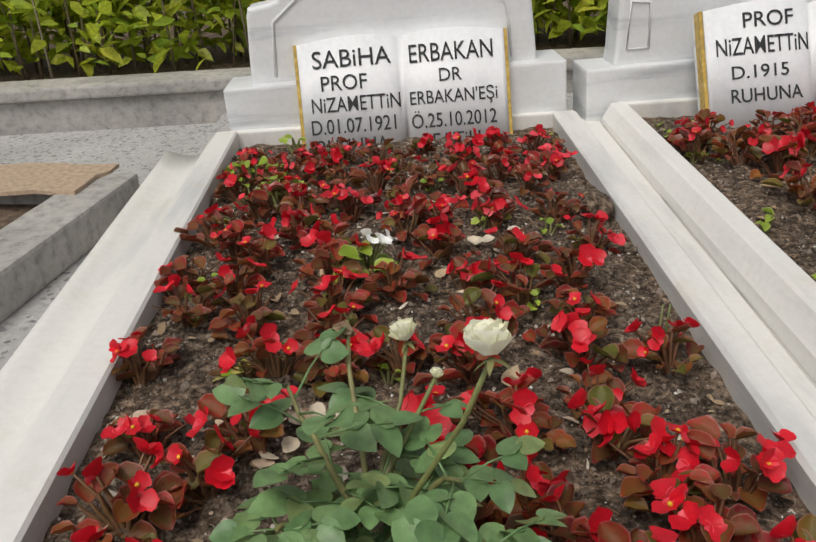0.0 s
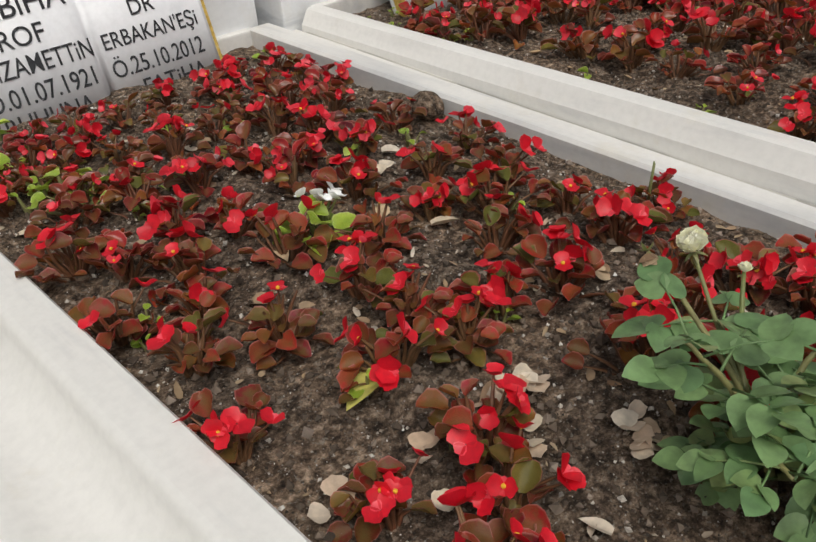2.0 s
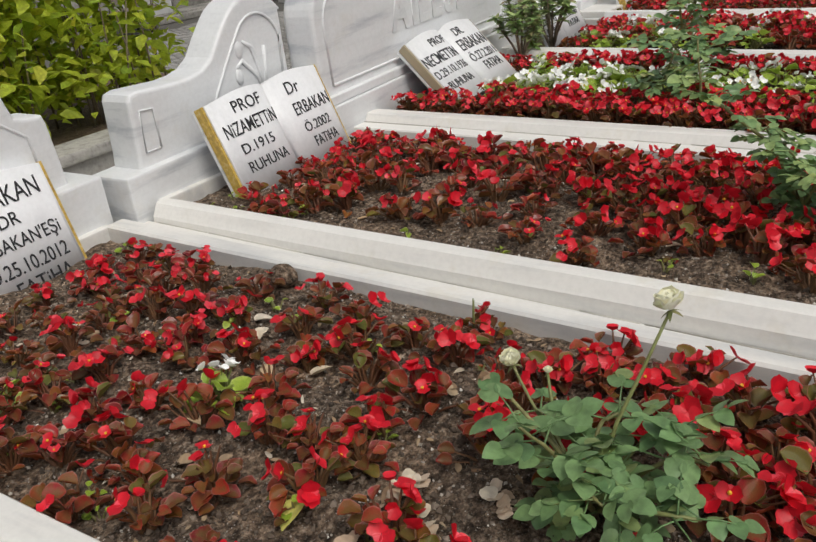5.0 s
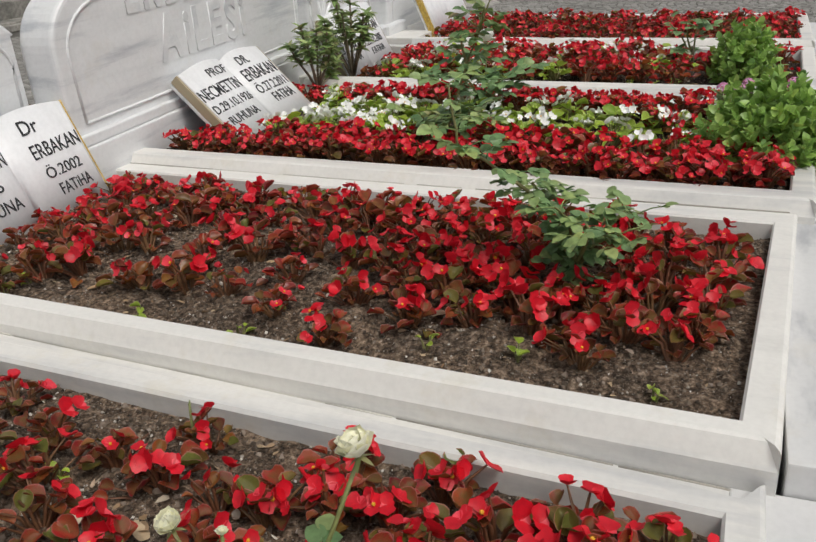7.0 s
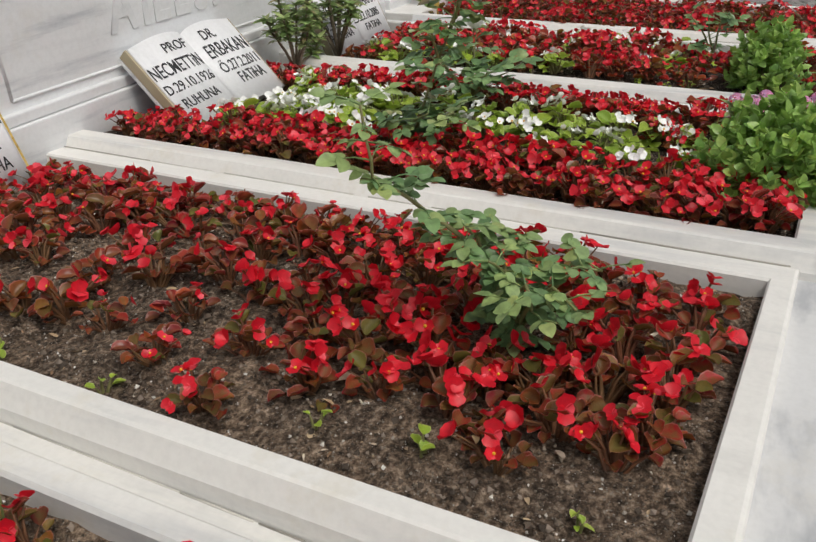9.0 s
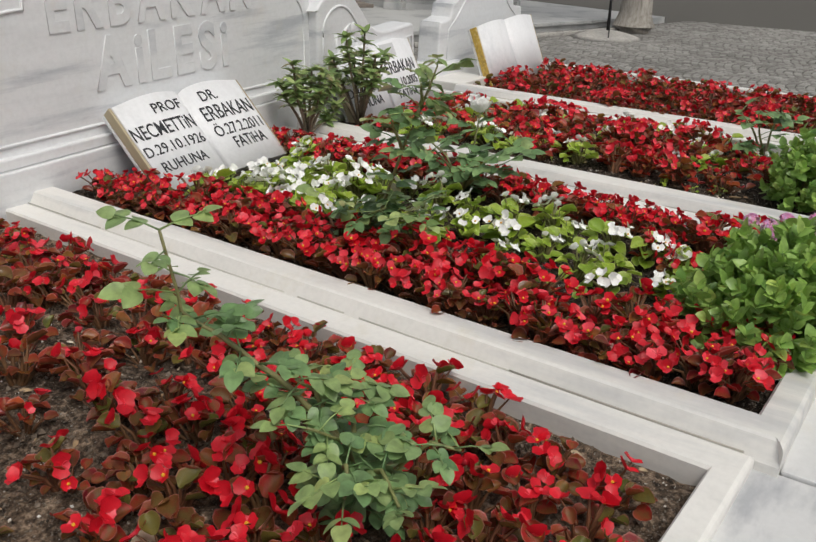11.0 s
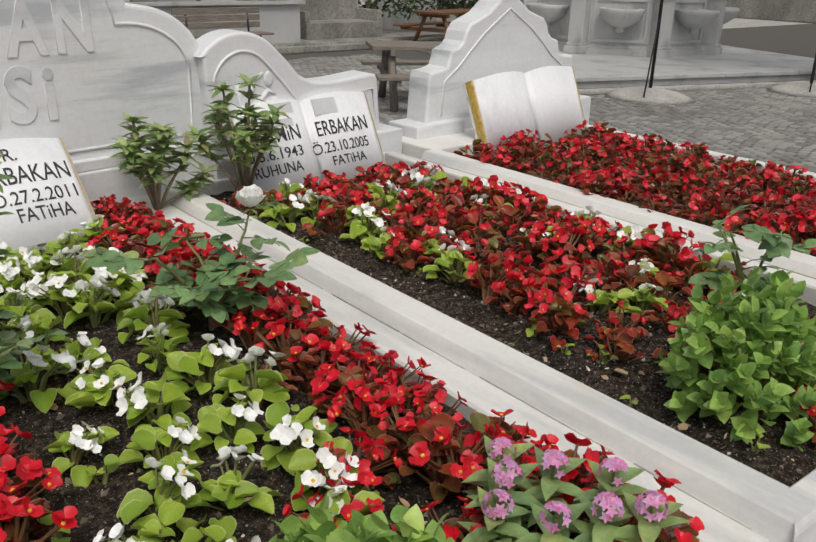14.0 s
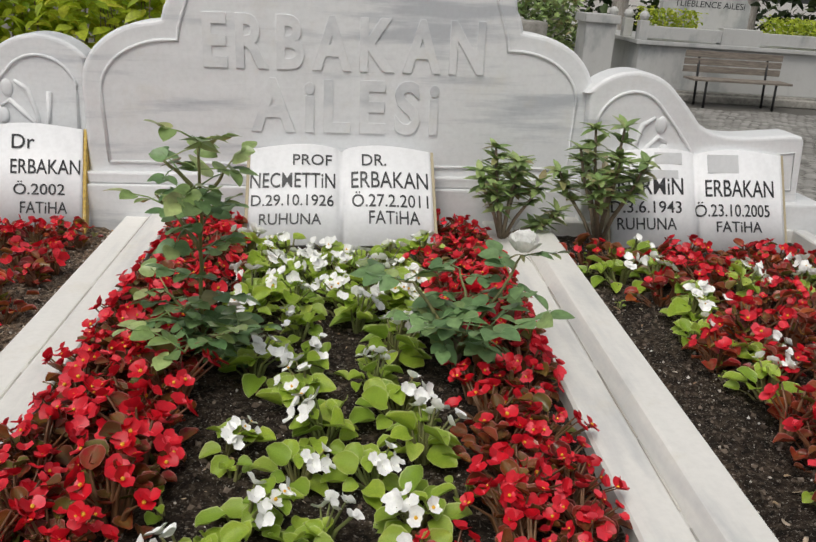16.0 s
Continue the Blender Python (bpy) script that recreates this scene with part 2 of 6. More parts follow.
tcn = TERRAZZO.node_tree.nodes.new("ShaderNodeTexCoord")
TERRAZZO.node_tree.links.new(tcn.outputs["Object"], tv.inputs[0])
tn = noise_tex(TERRAZZO, 3.0, 5)
paint(TERRAZZO, mix(TERRAZZO, 0.7, ramp(TERRAZZO, tv.outputs["Color"], [(0.12, (0.18, 0.18, 0.175)), (0.26, (0.42, 0.41, 0.40)), (0.9, (0.52, 0.51, 0.50))]).outputs[0], ramp(TERRAZZO, tn.outputs[0], [(0.3, (0.75, 0.75, 0.75)), (0.7, (1.15, 1.15, 1.15))]).outputs[0], "MULTIPLY"))
bump(TERRAZZO, tv.outputs[0], 0.4, 0.006)


# ---- mesh helpers ----
def obj(name, bm, material, parent=None, label=""):
    me = bpy.data.meshes.new(name)
    bm.to_mesh(me)
    bm.free()
    for m in material if isinstance(material, (list, tuple)) else [material]:
        me.materials.append(m)
    ob = new(name, me)
    if parent is not None:
        ob.parent = parent
    if label:
        ob["label"] = label
    return ob


def part(name, bm, material, parent, label=""):
    return obj(name, bm, material, parent, label)


def smooth(bm):
    for f in bm.faces:
        f.smooth = True
    return bm


def root(name, x, y, z, label, category, group="", kind=""):
    e = new(name)
    e.location = (x, y, z)
    return tagged(e, label, category, group, kind)


def box(bm, x0, x1, y0, y1, z0, z1, bevel=0.0):
    r = bmesh.ops.create_cube(bm, size=1)
    bmesh.ops.scale(bm, vec=(x1 - x0, y1 - y0, z1 - z0), verts=r["verts"])
    bmesh.ops.translate(bm, vec=((x0 + x1) / 2, (y0 + y1) / 2, (z0 + z1) / 2), verts=r["verts"])
    if bevel:
        es = {e for v in r["verts"] for e in v.link_edges}
        bmesh.ops.bevel(bm, geom=list(es), offset=bevel, segments=2, affect="EDGES", profile=0.6)
    return r["verts"]


def tube(bm, points, radii, n=6):
    rings = []
    pts = [Vector(p) for p in points]
    for k, p in enumerate(pts):
        d = (pts[min(k + 1, len(pts) - 1)] - pts[max(k - 1, 0)]).normalized()
        q = d.to_track_quat("Z", "Y")
        rings.append([bm.verts.new(p + q @ Vector((radii[k] * math.cos(a), radii[k] * math.sin(a), 0))) for a in [2 * math.pi * j / n for j in range(n)]])
    for a, b in zip(rings, rings[1:]):
        for j in range(n):
            bm.faces.new((a[j], a[(j + 1) % n], b[(j + 1) % n], b[j])).smooth = True
    bm.faces.new(rings[-1])
    bm.faces.new(rings[0][::-1])


def lathe(bm, profile, n=24, centre=(0, 0)):
    rings = [[bm.verts.new((centre[0] + r * math.cos(2 * math.pi * j / n), centre[1] + r * math.sin(2 * math.pi * j / n), z)) for j in range(n)] for r, z in profile]
    for a, b in zip(rings, rings[1:]):
        for j in range(n):
            bm.faces.new((a[j], a[(j + 1) % n], b[(j + 1) % n], b[j])).smooth = True
    bm.faces.new(rings[0][::-1])
    bm.faces.new(rings[-1])
    return bm


def slab_of(outline, y0, y1, bevel=0.012, segments=3):
    """A standing stone: an outline of (x, z) from front y0 to back y1, front edge rounded."""
    bm = bmesh.new()
    front = [bm.verts.new((x, y0, z)) for x, z in outline]
    f = bm.faces.new(front)
    if f.normal.y > 0:
        f.normal_flip()
    bm.normal_update()
    r = bmesh.ops.extrude_face_region(bm, geom=[f])
    vs = [v for v in r["geom"] if isinstance(v, bmesh.types.BMVert)]
    bmesh.ops.translate(bm, vec=(0, y1 - y0, 0), verts=vs)
    bmesh.ops.recalc_face_normals(bm, faces=bm.faces)
    es = [e for e in bm.edges if all(abs(v.co.y - y0) < 1e-6 for v in e.verts) or all(abs(v.co.y - y1) < 1e-6 for v in e.verts)]
    bmesh.ops.bevel(bm, geom=es, offset=bevel, segments=segments, affect="EDGES", profile=0.5)
    return bm


def arc(cx, cz, rx, rz, a0, a1, n=10):
    return [(cx + rx * math.cos(radians(a0 + (a1 - a0) * k / n)), cz + rz * math.sin(radians(a0 + (a1 - a0) * k / n))) for k in range(n + 1)]


def leaf(bm, m, length, width, cup=0.2, droop=0.2, n=3, tip=0.35, index=0):
    """A leaf blade from the origin along +x of the pose m, folded along its midrib."""
    rows = []
    for k in range(n + 1):
        u = k / n
        w = width * 0.5 * (math.sin(math.pi * (0.12 + 0.88 * u) ** 0.8) ** 0.75 if u < 1 else 0.0) * (1 if u < 0.6 else 1 - tip * (u - 0.6))
        z = -droop * length * u * u
        rows.append([bm.verts.new(m @ Vector((length * u, s * w, z + cup * abs(s) * w))) for s in ((-1, -0.5, 0, 0.5, 1) if n > 3 else (-1, 0, 1))] if w > 1e-5 else [bm.verts.new(m @ Vector((length, 0, z)))])
    for a, b in zip(rows, rows[1:]):
        if len(b) == 1:
            for j in range(len(a) - 1):
                f = bm.faces.new((a[j], a[j + 1], b[0])); f.smooth = True; f.material_index = index
        else:
            for j in range(len(a) - 1):
                f = bm.faces.new((a[j], a[j + 1], b[j + 1], b[j])); f.smooth = True; f.material_index = index
    return bm


def aim(p, yaw, pitch, roll=0.0):
    return Matrix.Translation(p) @ Matrix.Rotation(yaw, 4, "Z") @ Matrix.Rotation(-pitch, 4, "Y") @ Matrix.Rotation(roll, 4, "X")


def words(body, height, width, m, parent, material=INK, depth=0.0012, name="lettering", label="", offset=0.0, bend=None):
    """Lettering lying in the x-y plane of the pose m, centred, fitted to a height and width; bend(x) lifts it off the plane."""
    cu = bpy.data.curves.new(name, "FONT")
    cu.body, cu.align_x, cu.align_y = body, "CENTER", "CENTER"
    cu.extrude, cu.offset = depth / height, offset
    cu.resolution_u = 4
    tmp = new(name, cu)
    dg = bpy.context.evaluated_depsgraph_get()
    me = bpy.data.meshes.new_from_object(tmp.evaluated_get(dg))
    bpy.data.objects.remove(tmp)
    co = np.empty(len(me.vertices) * 3)
    me.vertices.foreach_get("co", co)
    co = co.reshape(-1, 3)
    lo, hi = co.min(0), co.max(0)
    co[:, :2] -= (lo + hi)[:2] / 2
    co[:, 0] *= width / (hi - lo)[0]
    co[:, 1] *= height / (hi - lo)[1]
    co[:, 2] *= height
    if bend:
        co[:, 2] += [bend(x) for x in co[:, 0]]
    me.vertices.foreach_set("co", co.ravel())
    me.materials.clear()
    me.materials.append(material)
    ob = new(name, me)
    ob.parent = parent
    ob.matrix_local = m
    if label:
        ob["label"] = label
    return ob


def letters(body, height, width, m, parent, material, depth, label, weight=0.02, gap=0.16):
    """Raised letters, each a part of its own, set in a row and centred on the pose m."""
    made, at = [], 0.0
    for ch in body:
        cu = bpy.data.curves.new("letter", "FONT")
        cu.body, cu.extrude, cu.offset, cu.resolution_u = ch, 0.5, weight, 4
        cu.bevel_depth, cu.bevel_resolution = 0.012, 1
        tmp = new("letter", cu)
        me = bpy.data.meshes.new_from_object(tmp.evaluated_get(bpy.context.evaluated_depsgraph_get()))
        bpy.data.objects.remove(tmp)
        co = np.empty(len(me.vertices) * 3)
        me.vertices.foreach_get("co", co)
        co = co.reshape(-1, 3)
        co[:, 0] += at - co[:, 0].min()
        at = co[:, 0].max() + gap
        made.append((me, co))
    total = at - gap
    lo, hi = min(co[:, 1].min() for _, co in made), max(co[:, 1].max() for _, co in made)
    for me, co in made:
        co[:, 0] = (co[:, 0] - total / 2) * width / total
        co[:, 1] = (co[:, 1] - (lo + hi) / 2) * height / (hi - lo)
        co[:, 2] *= depth
        me.vertices.foreach_set("co", co.ravel())
        me.materials.clear()
        me.materials.append(material)
        ob = new("letter", me)
        ob.parent, ob.matrix_local = parent, m
        ob["label"] = label

# ---- ground and paving ----
GROUND = -0.10   # the terrace on which the graves stand
PLAZA = -0.40    # the cobbled square beyond
bm = bmesh.new()
bmesh.ops.create_grid(bm, x_segments=2, y_segments=2, size=900)
ground = obj("ground", bm, CONCRETE)
ground.location = (0, 0, PLAZA - 0.02)
tagged(ground, "grey stone and concrete ground", "ground", kind="structure")
bm = bmesh.new()
box(bm, -24.0, 5.22, -9.0, 3.24, PLAZA - 0.1, GROUND - 0.02, 0.01)
box(bm, -24.0, 2.56, 3.25, 7.6, PLAZA - 0.1, GROUND - 0.02, 0.01)
tagged(obj("terrace", bm, CONCRETE), "grey concrete terrace under the graves", "terrace", kind="structure")

SLOPE = 0.029   # the row of plots climbs gently along x


# plots: inner corners of the kerb (front left, front right, back right, back left), rim height, soil height
PLOTS = {
    1: dict(c=[(-0.456, 0.665), (0.452, 0.655), (0.515, 2.90), (-0.445, 2.90)], z=0.425, soil=0.378, climb=0.014),
    2: dict(c=[(0.622, 0.640), (1.562, 0.572), (1.640, 2.84), (0.722, 2.84)], z=0.487, soil=0.441),
    3: dict(c=[(1.743, 0.530), (2.767, 0.472), (2.850, 2.76), (1.815, 2.76)], z=0.519, soil=0.480),
    4: dict(c=[(2.966, 0.444), (3.870, 0.410), (3.965, 2.66), (3.055, 2.66)], z=0.550, soil=0.498),
    5: dict(c=[(4.030, 0.410), (4.960, 0.390), (5.080, 2.50), (4.120, 2.50)], z=0.578, soil=0.522),
}
# kerb section, outward from the inner edge: (distance, height under the rim)
FLAT = [(0.0, -0.10), (0.0, -0.006), (0.005, 0.0), (0.074, 0.0), (0.079, -0.003), (0.080, -0.30)]
LEDGE = [(0.0, -0.10), (0.0, -0.007), (0.006, 0.0), (0.046, 0.0), (0.051, -0.004), (0.053, -0.012), (0.054, -0.026), (0.057, -0.028), (0.098, -0.029), (0.100, -0.032), (0.100, -0.30)]
FRONT = [(0.0, -0.10), (0.0, -0.006), (0.005, 0.0), (0.052, 0.0), (0.059, -0.004), (0.062, -0.010), (0.062, -0.69)]


def step_section(w):
    """A raised kerb, its outer edge rounded over a battered face."""
    return [(0.0, -0.10), (0.0, -0.006), (0.005, 0.0), (w - 0.030, 0.0), (w - 0.023, -0.003), (w - 0.019, -0.010), (w - 0.004, -0.036), (w, -0.042), (w, -0.30)]


STEPS = {2: 0.072, 3: 0.098, 4: 0.110, 5: 0.100}
COVE = [(0.0, -0.12), (0.0, -0.006), (0.005, 0.0), (0.060, 0.0), (0.068, -0.002), (0.074, -0.009), (0.076, -0.018), (0.080, -0.028), (0.088, -0.040), (0.100, -0.052), (0.116, -0.062), (0.135, -0.068), (0.155, -0.069), (0.174, -0.065), (0.190, -0.058), (0.203, -0.052), (0.214, -0.051), (0.225, -0.055), (0.232, -0.064), (0.233, -0.074), (0.233, -0.55)]


def kerb_run(a, b, left, right, section, z, climb=0.0, widths=(1.0, 1.0)):
    """One marble kerb stone from a to b; left and right: the outward unit shifts of the mitres at a and b."""
    bm = bmesh.new()
    n = 14
    rings = []
    for k in range(n + 1):
        u = k / n
        p = Vector(a).lerp(Vector(b), u)
        s = Vector(left).lerp(Vector(right), u)
        s.x *= widths[0] + (widths[1] - widths[0]) * u if abs(s.x) > 0.5 and abs(left[0]) == 1 else 1.0
        rings.append([bm.verts.new((p.x + s.x * d, p.y + s.y * d, z + h + climb * (p.y - 0.6) + 0.0008 * noise.noise((p.x * 3, p.y * 3, d * 20)))) for d, h in section])
    for r, q in zip(rings, rings[1:]):
        for j in range(len(section) - 1):
            bm.faces.new((r[j], r[j + 1], q[j + 1], q[j])).smooth = len(section) > 15 and 3 <= j < len(section) - 3
    bm.faces.new(rings[0])
    bm.faces.new(rings[-1][::-1])
    bmesh.ops.recalc_face_normals(bm, faces=bm.faces)
    return bm


def plot(key, left_section, right_section, wide=(1.0, 1.0)):
    d = PLOTS[key]
    (fl, fr, br, bl), z = d["c"], d["z"]
    g = root("grave_kerb", (fl[0] + fr[0]) / 2, fl[1], GROUND, "white marble kerb round a planted grave", "grave kerb", "marble grave kerbs")
    off = Vector((-g.location.x, -g.location.y, -GROUND))
    wl, wr, wf = left_section[-1][0], right_section[-1][0], FRONT[-1][0]
    runs = [
        ("side_kerb", fl, bl, (-1, -wf / wl), (-1, 0), left_section),
        ("side_kerb", fr, br, (1, -wf / wr), (1, 0), right_section),
        ("front_kerb", fl, fr, (-wl / wf, -1), (wr * wide[0] / wf, -1), FRONT),
    ]
    for name, a, b, sa, sb, sec in runs:
        ob = part(name, kerb_run(a, b, sa, sb, sec, z, d.get("climb", 0.0), wide if a is fr else (1.0, 1.0)), KERB, g, "white marble kerb with a moulded edge" if sec is COVE else "")
        ob.location = off
    bm = bmesh.new()
    box(bm, bl[0] - 0.02, br[0] + 0.02, bl[1], bl[1] + (0.32 if key == 5 else 0.10), 0.0, z - 0.004 + 2.2 * d.get("climb", 0.0), 0.006)
    part("back_kerb", bm, KERB, g).location = off
    # soil sheet, lumpy
    bm = bmesh.new()
    nx, ny = 52, 110
    grid = []
    for j in range(ny + 1):
        v = j / ny
        a, b = Vector(fl).lerp(Vector(bl), v), Vector(fr).lerp(Vector(br), v)
        row = []
        for i in range(nx + 1):
            u = i / nx
            p = a.lerp(b, u)
            h = 0.016 * noise.noise((p.x * 5, p.y * 5, key)) + 0.010 * noise.noise((p.x * 17, p.y * 17, key)) + 0.005 * noise.noise((p.x * 45, p.y * 45, key))
            h += 0.02 * math.sin(math.pi * u) * math.sin(math.pi * min(1, v * 1.05))
            row.append(bm.verts.new((p.x, p.y, d["soil"] + h + d.get("climb", 0.0) * (p.y - 0.6))))
        grid.append(row)
    for r, q in zip(grid, grid[1:]):
        for i in range(nx):
            bm.faces.new((r[i], r[i + 1], q[i + 1], q[i])).smooth = True
    s = obj("soil_bed", bm, WETSOIL if key in (3, 4) else SOIL)
    tagged(s, "dark crumbly planting soil filling a grave", "soil", "soil beds", "structure")
    return g


def soil_z(key, x, y):
    d = PLOTS[key]
    (fl, fr, br, bl) = d["c"]
    v = (y - fl[1]) / (bl[1] - fl[1])
    a, b = fl[0] + (bl[0] - fl[0]) * v, fr[0] + (br[0] - fr[0]) * v
    u = (x - a) / (b - a)
    h = 0.016 * noise.noise((x * 5, y * 5, key)) + 0.010 * noise.noise((x * 17, y * 17, key)) + 0.005 * noise.noise((x * 45, y * 45, key))
    return d["soil"] + d.get("climb", 0.0) * (y - 0.6) + h + 0.02 * math.sin(math.pi * max(0, min(1, u))) * math.sin(math.pi * max(0, min(1, v * 1.05)))


def at_uv(key, u, v):
    fl, fr, br, bl = [Vector(p) for p in PLOTS[key]["c"]]
    p = fl.lerp(bl, v).lerp(fr.lerp(br, v), u)
    return p.x, p.y


def joint_line(a, b, z0, z1, seed):
    """Old caulk, in broken dark and pale lengths, where two kerbs meet."""
    rng = random.Random(seed)
    g = root("kerb_joint", a[0], a[1], z0, "broken pale caulk in the joint between kerbs", "joint", kind="structure")
    u = 0.0
    while u < 0.98:
        w = min(rng.uniform(0.06, 0.22), 0.99 - u)
        p, q = Vector((*a, z0)).lerp(Vector((*b, z1)), u), Vector((*a, z0)).lerp(Vector((*b, z1)), u + w)
        o = Vector((*a, z0))
        bm = bmesh.new()
        r0 = rng.uniform(0.0010, 0.0022)
        tube(bm, [p - o, (p + q) / 2 - o + Vector((rng.uniform(-0.001, 0.001), 0, 0)), q - o], [r0, r0 * 1.2, r0], 5)
        part("caulk_bead", bm, DARK if rng.random() < 0.45 else CAULK, g)
        u += w + rng.choice((0.0, 0.004, 0.02))


for key in (1, 2, 3, 4):
    d, w, nxt = PLOTS[key], STEPS[key + 1], PLOTS[key + 1]["c"]
    top = d["z"] - (0.027 if key == 1 else -0.001)
    joint_line((nxt[0][0] - w - 0.001, nxt[0][1]), (nxt[3][0] - w - 0.001, nxt[3][1]), top, top + 2.2 * d.get("climb", 0.0), key)

plot(1, COVE, LEDGE, (1.00, 1.37))
plot(2, step_section(STEPS[2]), FLAT, (1.03, 0.96))
plot(3, step_section(STEPS[3]), FLAT, (1.14, 1.25))
plot(4, step_section(STEPS[4]), FLAT, (0.75, 0.69))
plot(5, step_section(STEPS[5]), FRONT)

# marble apron in front of the plots, in slabs
apron = root("marble_apron", 2.2, 0.2, GROUND, "pale grey marble slabs in front of the graves", "paving", kind="structure")
xs = [-0.70, 0.56, 1.66, 2.86, 3.95, 5.10]
for x0, x1, zt, ya, yb in zip(xs, xs[1:], (0.400, 0.458, 0.464, 0.486, 0.512), (0.50, 0.27, 0.27, 0.27, 0.27), (0.645, 0.566, 0.466, 0.405, 0.385)):
    bm = bmesh.new()
    box(bm, x0 + 0.002, x1 - 0.002, ya, yb, GROUND - 0.03, zt, 0.004)
    part("slab", bm, SLAB, apron).location = (-2.2, -0.2, -GROUND)

# ---- headstones ----
def tilted(stone):
    """Stones follow the slope of the row."""
    stone.rotation_euler = (0, -math.atan(SLOPE), 0)
    return stone


def spray_relief(parent, cx, cz, y, flip=1):
    """A drooping flower sprig in low relief."""
    bm = bmesh.new()
    for pts in ([(0, -0.14), (0.005, -0.03), (0.03, 0.06), (0.07, 0.085)], [(0, -0.14), (-0.03, -0.04), (-0.04, 0.05)], [(0, -0.14), (0.02, -0.05), (0.09, 0.02), (0.12, 0.0)]):
        tube(bm, [(cx + flip * a, y, cz + b) for a, b in pts], [0.005, 0.008, 0.010, 0.006][:len(pts)], 6)
    for a, b in ((0.115, -0.03), (0.095, 0.06)):
        r = bmesh.ops.create_icosphere(bm, subdivisions=2, radius=0.026)
        bmesh.ops.scale(bm, vec=(0.8, 0.3, 1.2), verts=r["verts"])
        bmesh.ops.translate(bm, vec=(cx + flip * a, y, cz + b), verts=r["verts"])
    part("carved_sprig", smooth(bm), STONE, parent, "carved flower sprig in low relief")


def inset_line(parent, pts, y, r=0.007, name="carved_border"):
    bm = bmesh.new()
    tube(bm, [(x, y, z) for x, z in pts], [r] * len(pts), 6)
    part(name, bm, STONE, parent, "raised border line")


def family_stone():
    """The tall middle stone with the raised family name."""
    g = root("family_headstone", 2.368, 2.80, 0.46, "tall white marble headstone with a raised family name", "headstone")
    half = []
    half += [(-0.845, 0.03), (-0.845, 0.475)]
    half += arc(-0.585, 0.475, 0.26, 0.205, 180, 95, 12)[1:]
    half += [(-0.585, 0.685), (-0.575, 0.72), (-0.56, 0.75)]
    half += arc(0.0, 0.75, 0.56, 0.33, 178, 90, 14)[1:]
    full = half + [(-x, z) for x, z in half[::-1]][1:]
    part("stone", slab_of(full, -0.035, 0.11, 0.016), STONE, g)
    bm = bmesh.new()
    box(bm, -0.85, 0.85, -0.075, 0.115, -0.35, 0.155, 0.006)
    part("plinth", bm, STONE, g)
    bm = slab_of([(-0.845, 0.156), (0.845, 0.156), (0.845, 0.194), (-0.845, 0.194)], -0.062, -0.034, 0.006, 2)
    part("ledge", bm, STONE, g)
    inner = [(-0.775, 0.225), (-0.785, 0.45)] + arc(-0.56, 0.45, 0.225, 0.17, 180, 95, 12) + [(-0.535, 0.62), (-0.53, 0.66)]
    inner += arc(0.0, 0.72, 0.50, 0.30, 178, 90, 12)[1:]
    ring = inner + [(-x, z) for x, z in inner[::-1]][1:]
    inset_line(g, ring + ring[:1], -0.036, 0.006)
    face = Matrix.Translation((0, -0.034, 0)) @ pose(0, 0, 0, 90)
    letters("ERBAKAN", 0.172, 0.912, face @ Matrix.Translation((0.0, 0.626, 0)), g, STONE, 0.011, "raised white marble letter")
    letters("AiLESi", 0.180, 0.622, face @ Matrix.Translation((0.002, 0.424, 0)), g, STONE, 0.011, "raised white marble letter")
    return tilted(g)


def wing_stone(cx, y, z, flip, label):
    """A scrolled side stone; flip -1 mirrors it."""
    g = root("side_headstone", cx, y, z, label, "headstone", "side headstones")
    pts = [(-0.435, 0.02), (-0.432, 0.515)]
    pts += arc(-0.285, 0.395, 0.205, 0.203, 142, 45, 14)
    pts += [(-0.085, 0.483), (-0.035, 0.425), (0.015, 0.397), (0.07, 0.386), (0.14, 0.384), (0.25, 0.392), (0.315, 0.397), (0.345, 0.390), (0.356, 0.370), (0.366, 0.20), (0.372, 0.16)]
    pts += [(0.372, 0.02)]
    pts = [(flip * x, zz) for x, zz in pts]
    part("stone", slab_of(pts, -0.045, 0.09, 0.014), STONE, g)
    bm = bmesh.new()
    a, b = sorted((flip * -0.437, flip * 0.462))
    box(bm, a, b, -0.080, 0.10, -0.35, 0.155, 0.008)
    part("plinth", bm, STONE, g)
    ring = [(-0.39, 0.18), (-0.40, 0.40)] + arc(-0.28, 0.385, 0.130, 0.145, 160, 45, 12) + [(-0.11, 0.40), (-0.03, 0.30), (0.02, 0.22)]
    inset_line(g, [(flip * x, zz) for x, zz in ring], -0.046, 0.006)
    inset_line(g, [(flip * x, zz) for x, zz in [(0.27, 0.20), (0.27, 0.33), (0.325, 0.335), (0.335, 0.20), (0.27, 0.20)]], -0.046, 0.004)
    spray_relief(g, flip * -0.27, 0.36, -0.046, flip)
    return tilted(g)


